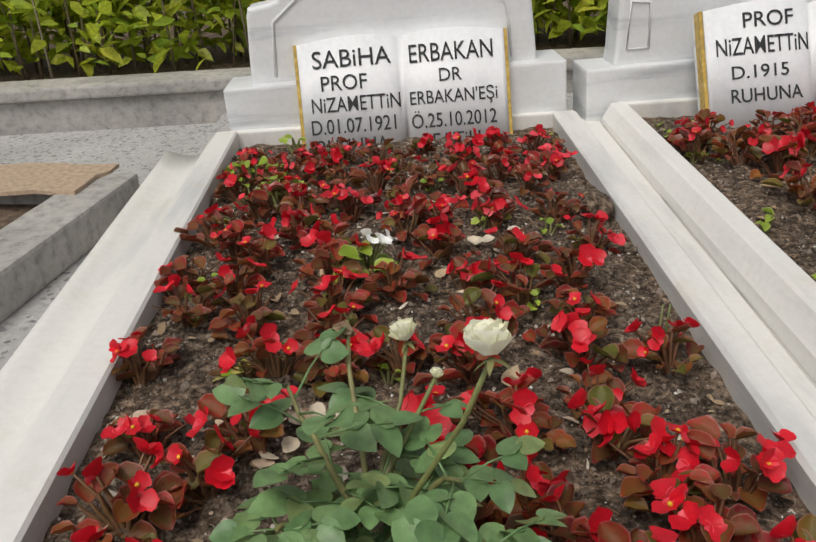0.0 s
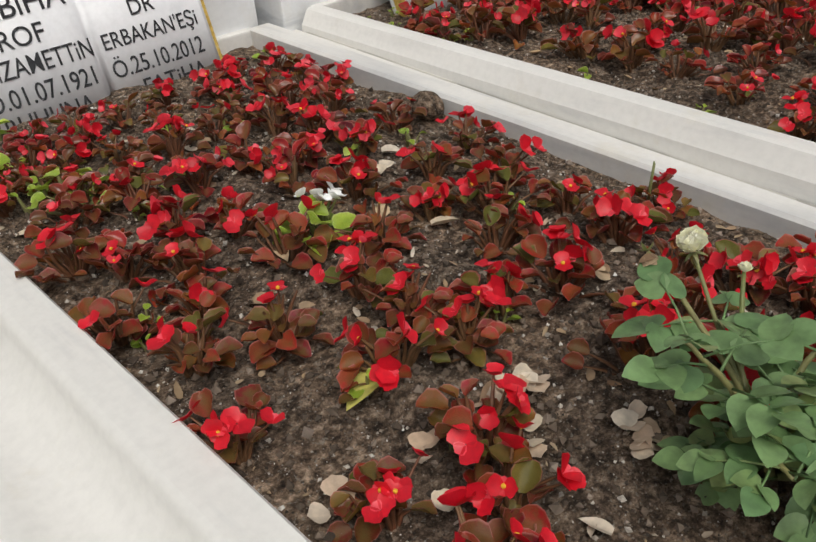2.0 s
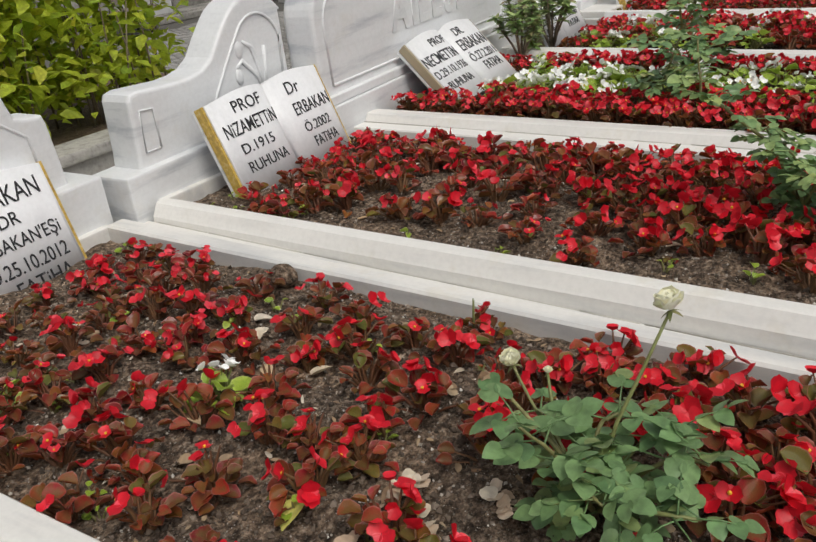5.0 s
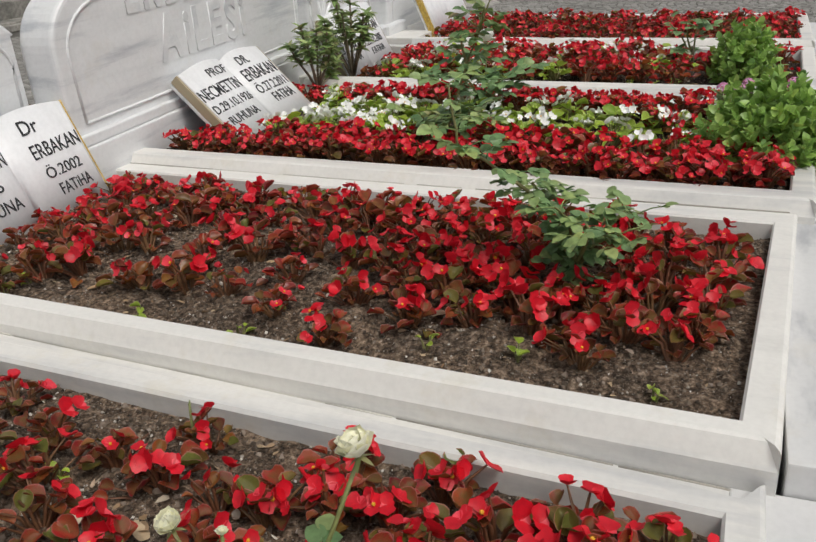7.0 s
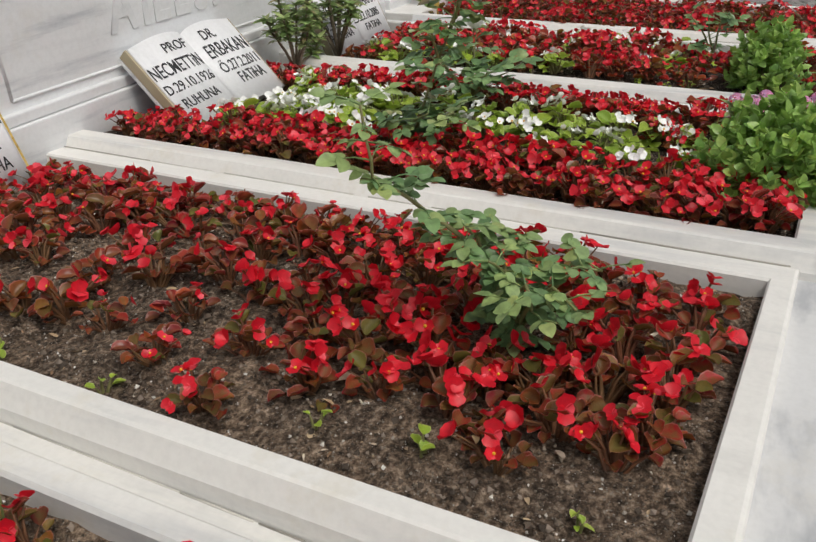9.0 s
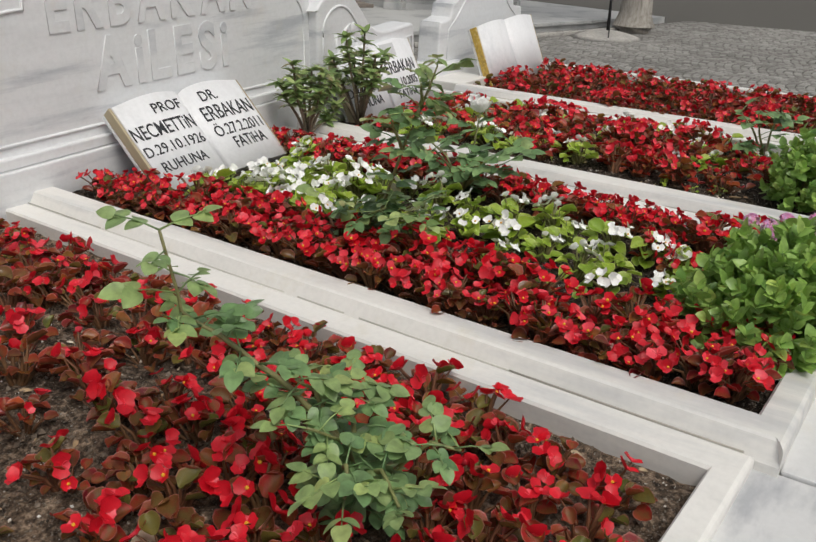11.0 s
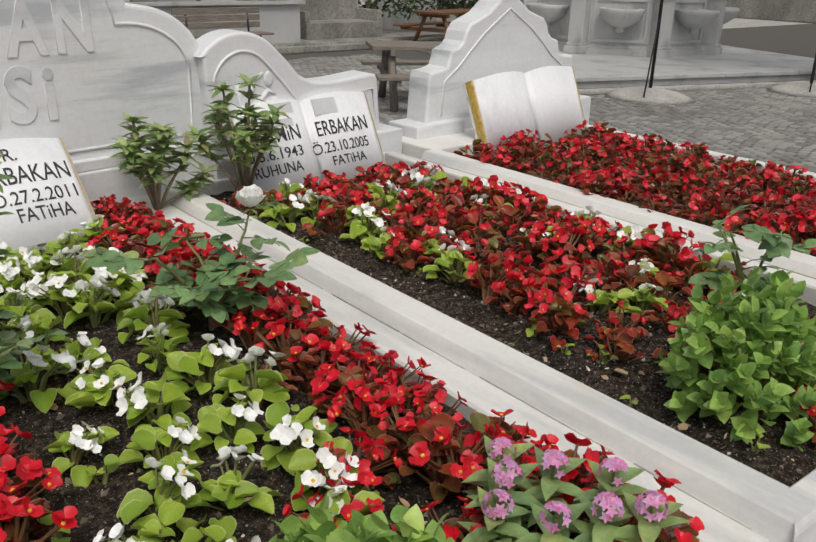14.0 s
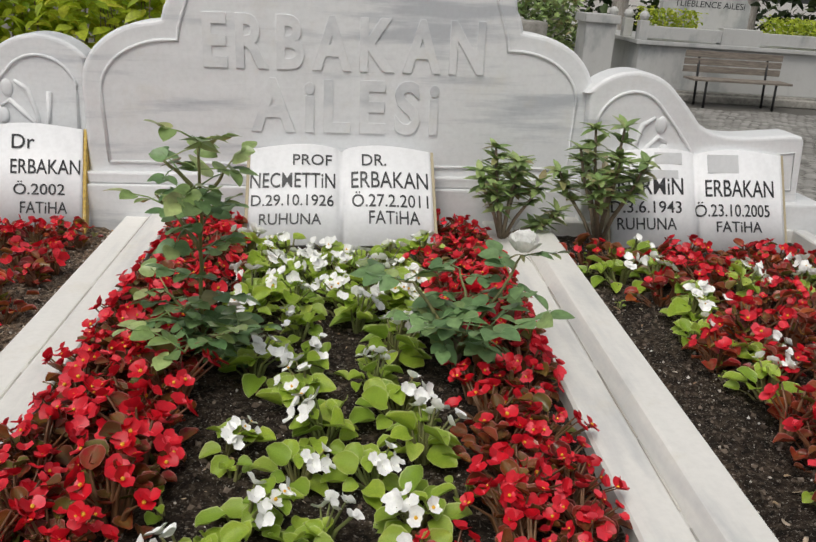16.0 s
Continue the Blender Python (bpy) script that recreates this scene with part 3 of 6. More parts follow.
def stepped_stone(cx, y, z, w, label):
    """A pointed stone with stepped and curved shoulders."""
    g = root("end_headstone", cx, y, z, label, "headstone", "end headstones")
    half = [(-0.495, 0.02), (-0.470, 0.32), (-0.462, 0.345), (-0.40, 0.352), (-0.365, 0.362), (-0.352, 0.40), (-0.345, 0.43), (-0.30, 0.445), (-0.275, 0.47), (-0.262, 0.51), (-0.235, 0.545), (-0.18, 0.565), (-0.13, 0.585), (-0.08, 0.625), (-0.04, 0.652), (0.0, 0.665)]
    half = [(x * w, zz) for x, zz in half]
    full = half + [(-x, zz) for x, zz in half[::-1]][1:]
    part("stone", slab_of(full, -0.05, 0.09, 0.013), STONE, g)
    for s in (-1, 1):
        bm = bmesh.new()
        a, b = sorted((s * 0.30 * w, s * 0.575 * w))
        box(bm, a, b, -0.10, 0.10, -0.35, 0.125, 0.008)
        part("plinth_block", bm, STONE, g)
    ring = [(-0.40 * w, 0.14), (-0.385 * w, 0.30), (-0.30 * w, 0.36), (-0.24 * w, 0.42), (-0.15 * w, 0.50), (0, 0.60)]
    ring = ring + [(-x, zz) for x, zz in ring[::-1]][1:]
    inset_line(g, ring, -0.051, 0.005)
    return tilted(g)


def stone_book(cx, y, z, width, height, lean, label, lines, edge, yaw=0.0):
    """An open marble book leaning on a headstone; lines: text, centre (fractions of half width, of height), height and width in metres."""
    g = root("marble_book", cx, y, z, label, "stone book", "open marble books")
    g.rotation_euler = (radians(lean), -math.atan(SLOPE), radians(yaw))
    n = 56
    t = 0.045

    def crest(u):
        a = abs(u)
        return 0.012 * math.sin(math.pi * min(1, a) ** 0.7) - 0.010 * math.exp(-(a / 0.035) ** 2)

    bm = bmesh.new()
    cols = []
    for k in range(n + 1):
        u = -1 + 2 * k / n
        x = u * width / 2
        top = height + 0.016 * math.sin(math.pi * abs(u) ** 0.8) - 0.004
        cols.append([bm.verts.new((x, yy, zz)) for yy, zz in ((-t - crest(u), 0.0), (-t - crest(u), top), (0.0, top), (0.0, 0.0))])
    for a, b in zip(cols, cols[1:]):
        for j in range(4):
            f = bm.faces.new((a[j], b[j], b[(j + 1) % 4], a[(j + 1) % 4]))
            f.smooth = j == 0
    bm.faces.new(cols[0])
    bm.faces.new(cols[-1][::-1])
    bmesh.ops.recalc_face_normals(bm, faces=bm.faces)
    part("page_block", bm, PAGE, g)
    for s in (-1, 1):
        bm = bmesh.new()
        a, b = sorted((s * (width / 2 + 0.0005), s * (width / 2 + 0.011)))
        box(bm, a, b, -t + 0.003, -0.003, 0.0, height - 0.002, 0.002)
        part("page_edge", bm, edge, g, "gold painted page edge" if edge is GOLD else "aged grey-brown page edge")
    bm = bmesh.new()
    box(bm, -width / 2 - 0.012, width / 2 + 0.012, 0.0, 0.012, -0.004, height - 0.004, 0.002)
    part("cover", bm, STONE, g)
    for body, u, v, h, w in lines:
        words(body, h, w, Matrix.Translation((u * width / 2, -t - 0.0018, v * height)) @ pose(0, 0, 0, 90), g, INK, 0.0008, "lettering", "painted black letters", 0.002, lambda x, u=u: crest(u + 2 * x / width))
    return g


family_stone()
wing_stone(1.070, 2.945, 0.440, -1, "scrolled white marble headstone with a carved sprig")
wing_stone(3.620, 2.760, 0.472, 1, "scrolled white marble headstone with a carved sprig")
stepped_stone(0.045, 3.025, 0.465, 0.90, "white marble headstone with stepped curved shoulders")
stepped_stone(4.810, 2.800, 0.520, 1.09, "white marble headstone with stepped curved shoulders")
stone_book(0.069, 2.885, 0.357, 0.613, 0.346, -16, "open white marble book with gold painted edges", [
    ("SABiHA", -0.48, 0.850, 0.051, 0.233), ("ERBAKAN", 0.48, 0.839, 0.052, 0.247),
    ("PROF", -0.57, 0.649, 0.044, 0.137), ("DR", 0.46, 0.647, 0.037, 0.066),
    ("NiZAMETTiN", -0.47, 0.468, 0.043, 0.265), ("ERBAKAN'EŞi", 0.48, 0.455, 0.052, 0.260),
    ("D.01.07.1921", -0.51, 0.283, 0.044, 0.253), ("Ö.25.10.2012", 0.47, 0.283, 0.052, 0.254),
    ("RUHUNA", -0.53, 0.108, 0.045, 0.212), ("FATiHA", 0.55, 0.095, 0.043, 0.182)], GOLD, -1.5)
stone_book(1.212, 2.690, 0.405, 0.602, 0.360, -22, "open white marble book with a gold painted edge", [
    ("PROF", -0.42, 0.890, 0.042, 0.139), ("Dr", 0.39, 0.865, 0.046, 0.071),
    ("NiZAMETTiN", -0.48, 0.695, 0.047, 0.256), ("ERBAKAN", 0.62, 0.640, 0.047, 0.215),
    ("D.1915", -0.52, 0.495, 0.036, 0.157), ("Ö.2002", 0.56, 0.445, 0.044, 0.158),
    ("RUHUNA", -0.47, 0.315, 0.038, 0.198), ("FATiHA", 0.61, 0.268, 0.038, 0.145)], GOLD)
stone_book(2.356, 2.492, 0.462, 0.592, 0.358, -44, "open white marble book with worn brown edges", [
    ("PROF", -0.32, 0.865, 0.040, 0.126), ("DR.", 0.36, 0.872, 0.043, 0.080),
    ("NECMETTiN", -0.53, 0.650, 0.055, 0.272), ("ERBAKAN", 0.53, 0.668, 0.060, 0.252),
    ("D.29.10.1926", -0.53, 0.446, 0.040, 0.262), ("Ö.27.2.2011", 0.53, 0.466, 0.056, 0.248),
    ("RUHUNA", -0.55, 0.256, 0.039, 0.195), ("FATiHA", 0.57, 0.282, 0.047, 0.164)], TAN)
book = stone_book(3.575, 2.585, 0.464, 0.620, 0.352, -26, "open white marble book with grey patches", [
    ("NERMiN", -0.54, 0.660, 0.058, 0.227), ("ERBAKAN", 0.486, 0.648, 0.058, 0.248),
    ("D.3.6.1943", -0.597, 0.455, 0.041, 0.245), ("Ö.23.10.2005", 0.40, 0.442, 0.052, 0.263),
    ("RUHUNA", -0.597, 0.290, 0.041, 0.205), ("FATiHA", 0.458, 0.268, 0.037, 0.164)], TAN)
GREYPAGE = marble("grey_stained_page", (0.60, 0.61, 0.62), (0.50, 0.51, 0.53), (1.2, 1.0, 0.8))
for u, v, h, w in ((-0.335, 0.935, 0.040, 0.097), (0.30, 0.890, 0.064, 0.110), (-0.39, 0.775, 0.030, 0.102)):
    bm = bmesh.new()
    box(bm, u * 0.31 - w / 2, u * 0.31 + w / 2, -0.0575, -0.050, v * 0.352 - h / 2, v * 0.352 + h / 2)
    part("filled_patch", bm, GREYPAGE, book, "smooth grey patch where letters were filled")
stone_book(4.748, 2.490, 0.500, 0.690, 0.355, -22, "blank open white marble book with a gold edge", [], GOLD)

# ---- planting ----
R = random.Random(7)


def petal(bm, m, s, index=0):
    prof = [(0.03, 0.14), (0.32, 0.50), (0.66, 0.62), (0.90, 0.45), (1.02, 0.16)]
    rows = [[bm.verts.new(m @ Vector((s * u * (1 - 0.10 * abs(k)), s * w * k, s * (0.30 * k * k * w + 0.16 * u * u)))) for k in (-1, 0, 1)] for u, w in prof]
    for a, b in zip(rows, rows[1:]):
        for j in range(2):
            f = bm.faces.new((a[j], a[j + 1], b[j + 1], b[j]))
            f.smooth, f.material_index = True, index


def blossom_into(bm, m, s, rng, petal_index=0, eye_index=1, wide=False):
    tilt = rng.uniform(0.1, 0.5) if wide else rng.uniform(0.05, 0.60)
    for a, big, lift in ((0, 1.05, 1.0), (math.pi, 0.95, 1.0), (math.pi / 2, 0.60, 0.6), (-math.pi / 2, 0.58, 0.6)):
        petal(bm, m @ aim((0, 0, 0), a + rng.uniform(-0.2, 0.2), lift * tilt * rng.uniform(0.7, 1.1)), s * big, petal_index)
    if rng.random() < 0.3:
        r = bmesh.ops.create_icosphere(bm, subdivisions=1, radius=s * 0.17, matrix=m @ Matrix.Translation((0, 0, s * 0.14)))
        for v in r["verts"]:
            for f in v.link_faces:
                f.material_index = eye_index


LEAVES = {}


def leaf_mesh(kind, k, material):
    """One of six shared unit leaves."""
    if (kind, k) not in LEAVES:
        rng = random.Random(f"leaf{kind}{k}")
        prof = [(0.0, 0.16), (0.12, 0.40), (0.36, 0.53), (0.64, 0.49), (0.87, 0.30), (1.0, 0.08)]
        fold, curl, wave = rng.uniform(0.30, 0.85), rng.uniform(-0.25, 0.30), rng.uniform(0.03, 0.07)
        bm = bmesh.new()
        rows = []
        for j, (u, w) in enumerate(prof):
            rows.append([bm.verts.new((u, w * c * (1 - 0.25 * fold * abs(c)), fold * w * abs(c) ** 1.5 - curl * u * u + wave * math.sin(j * 2.1 + c * 3 + k) * abs(c))) for c in (-1, -0.60, 0, 0.60, 1)])
        for p, q in zip(rows, rows[1:]):
            for j in range(4):
                bm.faces.new((p[j], p[j + 1], q[j + 1], q[j])).smooth = True
        me = bpy.data.meshes.new("leaf")
        bm.to_mesh(me)
        bm.free()
        at = me.attributes.new("rim", "FLOAT", "POINT")
        at.data.foreach_set("value", [1.0 if i >= len(prof) - 1 else abs(c) for i in range(len(prof)) for c in (-1, -0.55, 0, 0.55, 1)])
        me.materials.append(material)
        LEAVES[kind, k] = me
    return LEAVES[kind, k]


def stalk(bm, base, pts):
    """A leaf stalk that springs from the shared base ring."""
    ring = base
    for k, p in enumerate(pts):
        r = 0.0027 - 0.0012 * k
        nxt = [bm.verts.new(p + Vector((r * sx, r * sy, 0))) for sx, sy in ((-1, -1), (1, -1), (1, 1), (-1, 1))]
        for j in range(4):
            bm.faces.new((ring[j], ring[(j + 1) % 4], nxt[(j + 1) % 4], nxt[j])).smooth = True
        ring = nxt


VARIANTS = {}


def variant(kind, k):
    """One begonia form: stems, leaves with their poses, blossoms."""
    if (kind, k) in VARIANTS:
        return VARIANTS[kind, k]
    rng = random.Random(f"{kind}{k}")
    leafy, petals, n, flowers, spread, height, size = {
        "red": (BRONZE, RED, 18, 6, 0.100, 0.054, 0.037),
        "lush": (BRONZE, RED, 28, 14, 0.100, 0.070, 0.037),
        "few": (BRONZE, RED, 18, 3, 0.098, 0.052, 0.037),
        "white": (GREEN, WHITE, 14, 7, 0.090, 0.064, 0.052),
        "sprout": (GREEN, WHITE, 4, 0, 0.045, 0.035, 0.026)}[kind]
    bm = bmesh.new()
    base = [bm.verts.new((0.004 * sx, 0.004 * sy, -0.03)) for sx, sy in ((-1, -1), (1, -1), (1, 1), (-1, 1))]
    leaves = []
    heads = [Vector((rng.uniform(-1, 1), rng.uniform(-1, 1), 0)) * spread * 0.42 for _ in range(3)]
    for j in range(n):
        a = j * 2.399 + rng.uniform(-0.4, 0.4)
        u = (j + 0.5) / n
        c = heads[j % 3]
        h = 0.010 + height * (1.0 - 0.92 * u ** 0.8) * rng.uniform(0.75, 1.15)
        r = spread * (0.02 + 0.50 * u) * rng.uniform(0.7, 1.15)
        p = Vector((c.x + r * math.cos(a), c.y + r * math.sin(a), h))
        m = aim(p, a + rng.uniform(-0.5, 0.5), rng.uniform(-0.25, 0.55) * (1.1 - 0.5 * u), rng.uniform(-0.5, 0.5)) @ Matrix.Scale(size * rng.uniform(0.65, 1.2), 4)
        leaves.append((leaf_mesh(leafy.name, rng.randrange(6), leafy), m))
        stalk(bm, base, [Vector((0.6 * p.x + 0.2 * c.x, 0.6 * p.y + 0.2 * c.y, h * 0.55)), p])
    bl = []
    for j in range(flowers):
        b2 = bmesh.new()
        a = (j - j % 3 if kind == "white" else j - j % 2) * 2.399 + rng.uniform(-0.45, 0.45)
        r = spread * rng.uniform(0.1, 0.75) if kind != "lush" else spread * math.sqrt((j + 0.5) / flowers) * 0.86
        h = height * rng.uniform(1.0, 1.35) * (1 - 0.30 * r / spread) + 0.012
        m = aim((r * math.cos(a), r * math.sin(a), h), a, 0) @ Matrix.Rotation(rng.uniform(0.2, 1.3), 4, "Y") @ Matrix.Rotation(rng.uniform(0, 6), 4, "Z")
        blossom_into(b2, m, rng.uniform(0.017, 0.026) * {"red": 1.08, "lush": 0.92, "white": 0.90}.get(kind, 0.80), rng, wide=kind == "white")
        stalk(bm, base, [Vector((0.45 * r * math.cos(a), 0.45 * r * math.sin(a), h * 0.6)), Vector((r * math.cos(a), r * math.sin(a), h))])
        me2 = bpy.data.meshes.new("blossom")
        b2.to_mesh(me2)
        b2.free()
        me2.materials.append(petals)
        me2.materials.append(YELLOW)
        bl.append(me2)
    me = bpy.data.meshes.new("begonia")
    bm.to_mesh(me)
    bm.free()
    me.materials.append(REDSTEM if leafy is BRONZE else STEM)
    VARIANTS[kind, k] = (me, leaves, bl)
    return VARIANTS[kind, k]


LABELS = {
    "red": ("bronze-leaved begonia with red blossoms, planted in soil", "begonia", "bronze begonias"),
    "lush": ("bushy bronze begonia crowded with red blossoms", "begonia", "red border begonias"),
    "few": ("dark bronze-leaved begonia with few red blossoms", "begonia", "bronze begonias"),
    "white": ("light green begonia with white blossoms, planted in soil", "begonia", "white begonias"),
    "sprout": ("small light green seedling in the soil", "seedling", "green seedlings")}


def plant(kind, x, y, z, scale, rng, bare=False):
    me, lv, bl = variant(kind, rng.randrange(7))
    ob = new("begonia" if kind != "sprout" else "seedling", me)
    ob.matrix_basis = Matrix.LocRotScale((x, y, z), Euler((rng.uniform(-0.12, 0.12), rng.uniform(-0.12, 0.12), rng.uniform(0, 6.28))), (scale,) * 3)
    tagged(ob, *LABELS[kind])
    for q, m in lv:
        o = new("leaf", q)
        o.parent, o.matrix_local = ob, m
    for b in bl:
        if not bare or rng.random() < 0.5:
            new("blossom", b).parent = ob
    return ob


def scatter(key, test, gap, tries, rng, taken):
    out = []
    for _ in range(tries):
        u, v = rng.random(), rng.random()
        w = test(u, v)
        if not w:
            continue
        x, y = at_uv(key, u, v)
        g = gap / math.sqrt(w)
        if all((x - a) ** 2 + (y - b) ** 2 > g * g for a, b in taken):
            taken.append((x, y))
            out.append((x, y, u, v))
    return out


def joined(name, entries, label, category, rng):
    """Many begonias of a bed in one mesh."""
    verts, faces, mats, rims, base = [], [], [], [], 0
    slot = {REDSTEM.name: 5, STEM.name: 6, BRONZE.name: 0, RED.name: 1, YELLOW.name: 2, GREEN.name: 3, WHITE.name: 4}
    for kind, x, y, z, s in entries:
        me, lv, bl = variant(kind, rng.randrange(7))
        m = Matrix.LocRotScale((x, y, z), Euler((rng.uniform(-0.12, 0.12), rng.uniform(-0.12, 0.12), rng.uniform(0, 6.28))), (s,) * 3)
        for q, loc in [(me, Matrix.Identity(4))] + lv + [(b, Matrix.Identity(4)) for b in bl]:
            mm = m @ loc
            for v in q.vertices:
                verts.append(mm @ v.co)
            at = q.attributes.get("rim")
            rims += [d.value for d in at.data] if at else [0.5] * len(q.vertices)
            for p in q.polygons:
                faces.append([base + i for i in p.vertices])
                mats.append(slot[q.materials[p.material_index].name])
            base += len(q.vertices)
    me = bpy.data.meshes.new(name)
    me.from_pydata(verts, [], faces)
    for m in (BRONZE, RED, YELLOW, GREEN, WHITE, REDSTEM, STEM):
        me.materials.append(m)
    me.attributes.new("rim", "FLOAT", "POINT").data.foreach_set("value", rims)
    me.polygons.foreach_set("material_index", mats)
    me.polygons.foreach_set("use_smooth", [True] * len(faces))
    return tagged(new(name, me), label, category, kind="stuff")


# plot 1: loose red begonias with soil between
taken = [(0.0, 1.06), (-0.05, 1.13), (0.08, 1.1), (-0.049, 1.887), (-0.185, 1.27), (-0.19, 1.34), (-0.18, 1.20)]
def loose(u, v):
    if v > 0.90 or u < 0.075 or u > 0.93 or v < 0.03:
        return 0
    if u > 0.80 and 0.28 < v < 0.74:
        return 0.35
    if 0.18 < u < 0.48 and 0.10 < v < 0.42:
        return 0.45
    if 0.4 < u < 0.62 and 0.42 < v < 0.6:
        return 0.5
    return 1.25 if v > 0.75 or (v < 0.3 and u > 0.55) else 0.85
CLUMPS = [(-0.42, 1.59), (-0.36, 1.39), (-0.26, 1.31), (-0.21, 1.38), (-0.20, 1.55), (-0.38, 1.76), (-0.25, 1.73), (-0.09, 1.52), (-0.105, 1.62), (-0.40, 1.92), (-0.14, 2.01), (-0.26, 1.95), (-0.37, 2.13), (-0.13, 1.87), (0.0, 1.80), (0.095, 1.97), (0.13, 1.66), (0.10, 1.51), (0.0, 1.535), (0.30, 1.65), (0.33, 1.81)]
taken += CLUMPS + [(-0.28, 1.50), (-0.13, 1.41), (-0.30, 1.44), (-0.33, 1.52), (-0.15, 1.22), (-0.13, 1.30), (-0.30, 1.62), (-0.06, 1.44)]
for x, y in CLUMPS:
    plant("red", x, y, soil_z(1, x, y), R.uniform(0.8, 1.0), R, bare=y > 1.6)
back = []
for x, y, u, v in scatter(1, loose, 0.094, 4000, R, taken):
    if v > 0.58:
        back.append(("red" if R.random() < 0.5 else "few", x, y, soil_z(1, x, y), R.uniform(0.75, 1.0) * (0.85 if v > 0.8 else 1.0)))
        continue
    plant("red", x, y, soil_z(1, x, y), R.uniform(0.75, 1.0) * (1.2 if v < 0.3 and u > 0.5 else 0.85 if v > 0.8 else 1.0), R, bare=v > 0.5)
joined("begonia_bed", back, "loose bronze begonias with red blossoms before a stone book", "begonia bed", R)
# plot 2
FRONTROW = [(0.80, 0.93), (0.86, 0.76), (0.95, 0.73), (1.05, 0.71), (1.16, 0.70), (1.30, 0.69), (1.42, 0.70), (0.90, 0.86)]
taken = [(1.13, 1.0)] + FRONTROW
for x, y in FRONTROW:
    plant("red", x, y, soil_z(2, x, y), R.uniform(0.85, 1.05), R)
def second(u, v):
    if v > 0.895 or u < 0.075 or u > 0.92 or v < 0.05:
        return 0
    if u < 0.22 and v < 0.75:
        return 0.28 if v > 0.3 else 0
    if 0.22 < u < 0.7 and 0.35 < v < 0.7:
        return 0.62
    return 1.2 if v < 0.4 else 0.95
far = []
for x, y, u, v in scatter(2, second, 0.092, 5000, R, taken):
    if v < 0.42:
        plant("red", x, y, soil_z(2, x, y), R.uniform(0.8, 1.1), R, bare=v > 0.45)
    else:
        far.append(("red" if R.random() < 0.3 or (v > 0.78 and u > 0.4) else "few", x, y, soil_z(2, x, y), R.uniform(0.8, 1.1) * (0.85 if v > 0.8 else 1.0)))
joined("begonia_bed", far, "bronze begonias with red blossoms along a headstone", "begonia bed", R)
# plot 3: red border, white middle
taken = [(2.10, 0.66), (2.2, 0.62), (2.05, 1.64), (2.59, 1.64), (2.60, 0.70), (2.63, 0.58), (2.52, 0.60)]
def border(u, v):
    if v > 0.95 or v < 0.02 or u < 0.060 or u > 0.945:
        return 0
    if 0.19 < u < 0.84 and v > 0.78:
        return 0
    if u < 0.235 or u > 0.80 or (0.76 < u and v > 0.74):
        return 1.0
    if v < 0.10:
        return 0.9
    return 0
far = []
for edge, first, last in ((0.074, 0.03, 0.93), (0.925, 0.22, 0.93)):
    v = first
    while v < last:
        x, y = at_uv(3, edge + R.uniform(-0.012, 0.012), v)
        taken.append((x, y))
        far.append(("lush", x, y, soil_z(3, x, y) + 0.002, R.uniform(0.80, 1.0) * (0.82 if v > 0.8 else 1.0)))
        v += 0.036
spots = scatter(3, border, 0.082, 5000, R, taken)
for k, (x, y, u, v) in enumerate(spots):
    if v < 0.55:
        plant("lush", x, y, soil_z(3, x, y) + 0.002, R.uniform(0.82, 1.10), R)
    else:
        far.append(("lush", x, y, soil_z(3, x, y) + 0.002, R.uniform(0.82, 1.10) * (0.82 if v > 0.8 else 1.0)))
joined("begonia_bed", far, "bushy bronze begonias with red blossoms by a headstone", "begonia bed", R)
def middle(u, v):
    if 0.26 < u < 0.78 and 0.13 < v < 0.80:
        if v > 0.62:
            return 1.7
        if 0.25 < v < 0.5 and 0.3 < u < 0.45:
            return 0.6
        return 0.85
    return 0
for x, y, u, v in scatter(3, middle, 0.104, 3000, R, taken):
    plant("white", x, y, soil_z(3, x, y), R.uniform(0.75, 1.1), R)
for x, y, u, v in scatter(3, lambda u, v: 1.0 if 0.25 < u < 0.75 and 0.12 < v < 0.55 else 0, 0.06, 160, R, taken):
    plant("sprout", x, y, soil_z(3, x, y), R.uniform(0.6, 1.0), R)
for u, v in ((0.60, 0.16), (0.70, 0.20)):
    x, y = at_uv(3, u, v)
    plant("lush", x, y, soil_z(3, x, y), 0.8, R)
# plot 4: red and white mixed
taken = [(3.14, 0.62), (3.2, 0.66), (3.17, 2.5), (3.72, 0.85)]
def mixed(u, v):
    if v > 0.865 or u < 0.07 or u > 0.94 or v < 0.03:
        return 0
    if u < 0.20 and v < 0.80:
        return 0.15
    if v < 0.22:
        return 0.35 if u > 0.3 else 0
    return 1.15
rest = []
for x, y, u, v in scatter(4, mixed, 0.095, 4000, R, taken):
    kind = "white" if R.random() < (0.55 if u < 0.32 else 0.26) else "lush"
    if kind == "white":
        plant("white", x, y, soil_z(4, x, y), R.uniform(0.75, 1.05), R)
    else:
        rest.append(("lush" if R.random() < 0.45 else "few", x, y, soil_z(4, x, y), R.uniform(0.8, 1.1)))
joined("begonia_bed", rest, "mixed bed of bronze begonias with red blossoms", "begonia bed", R)
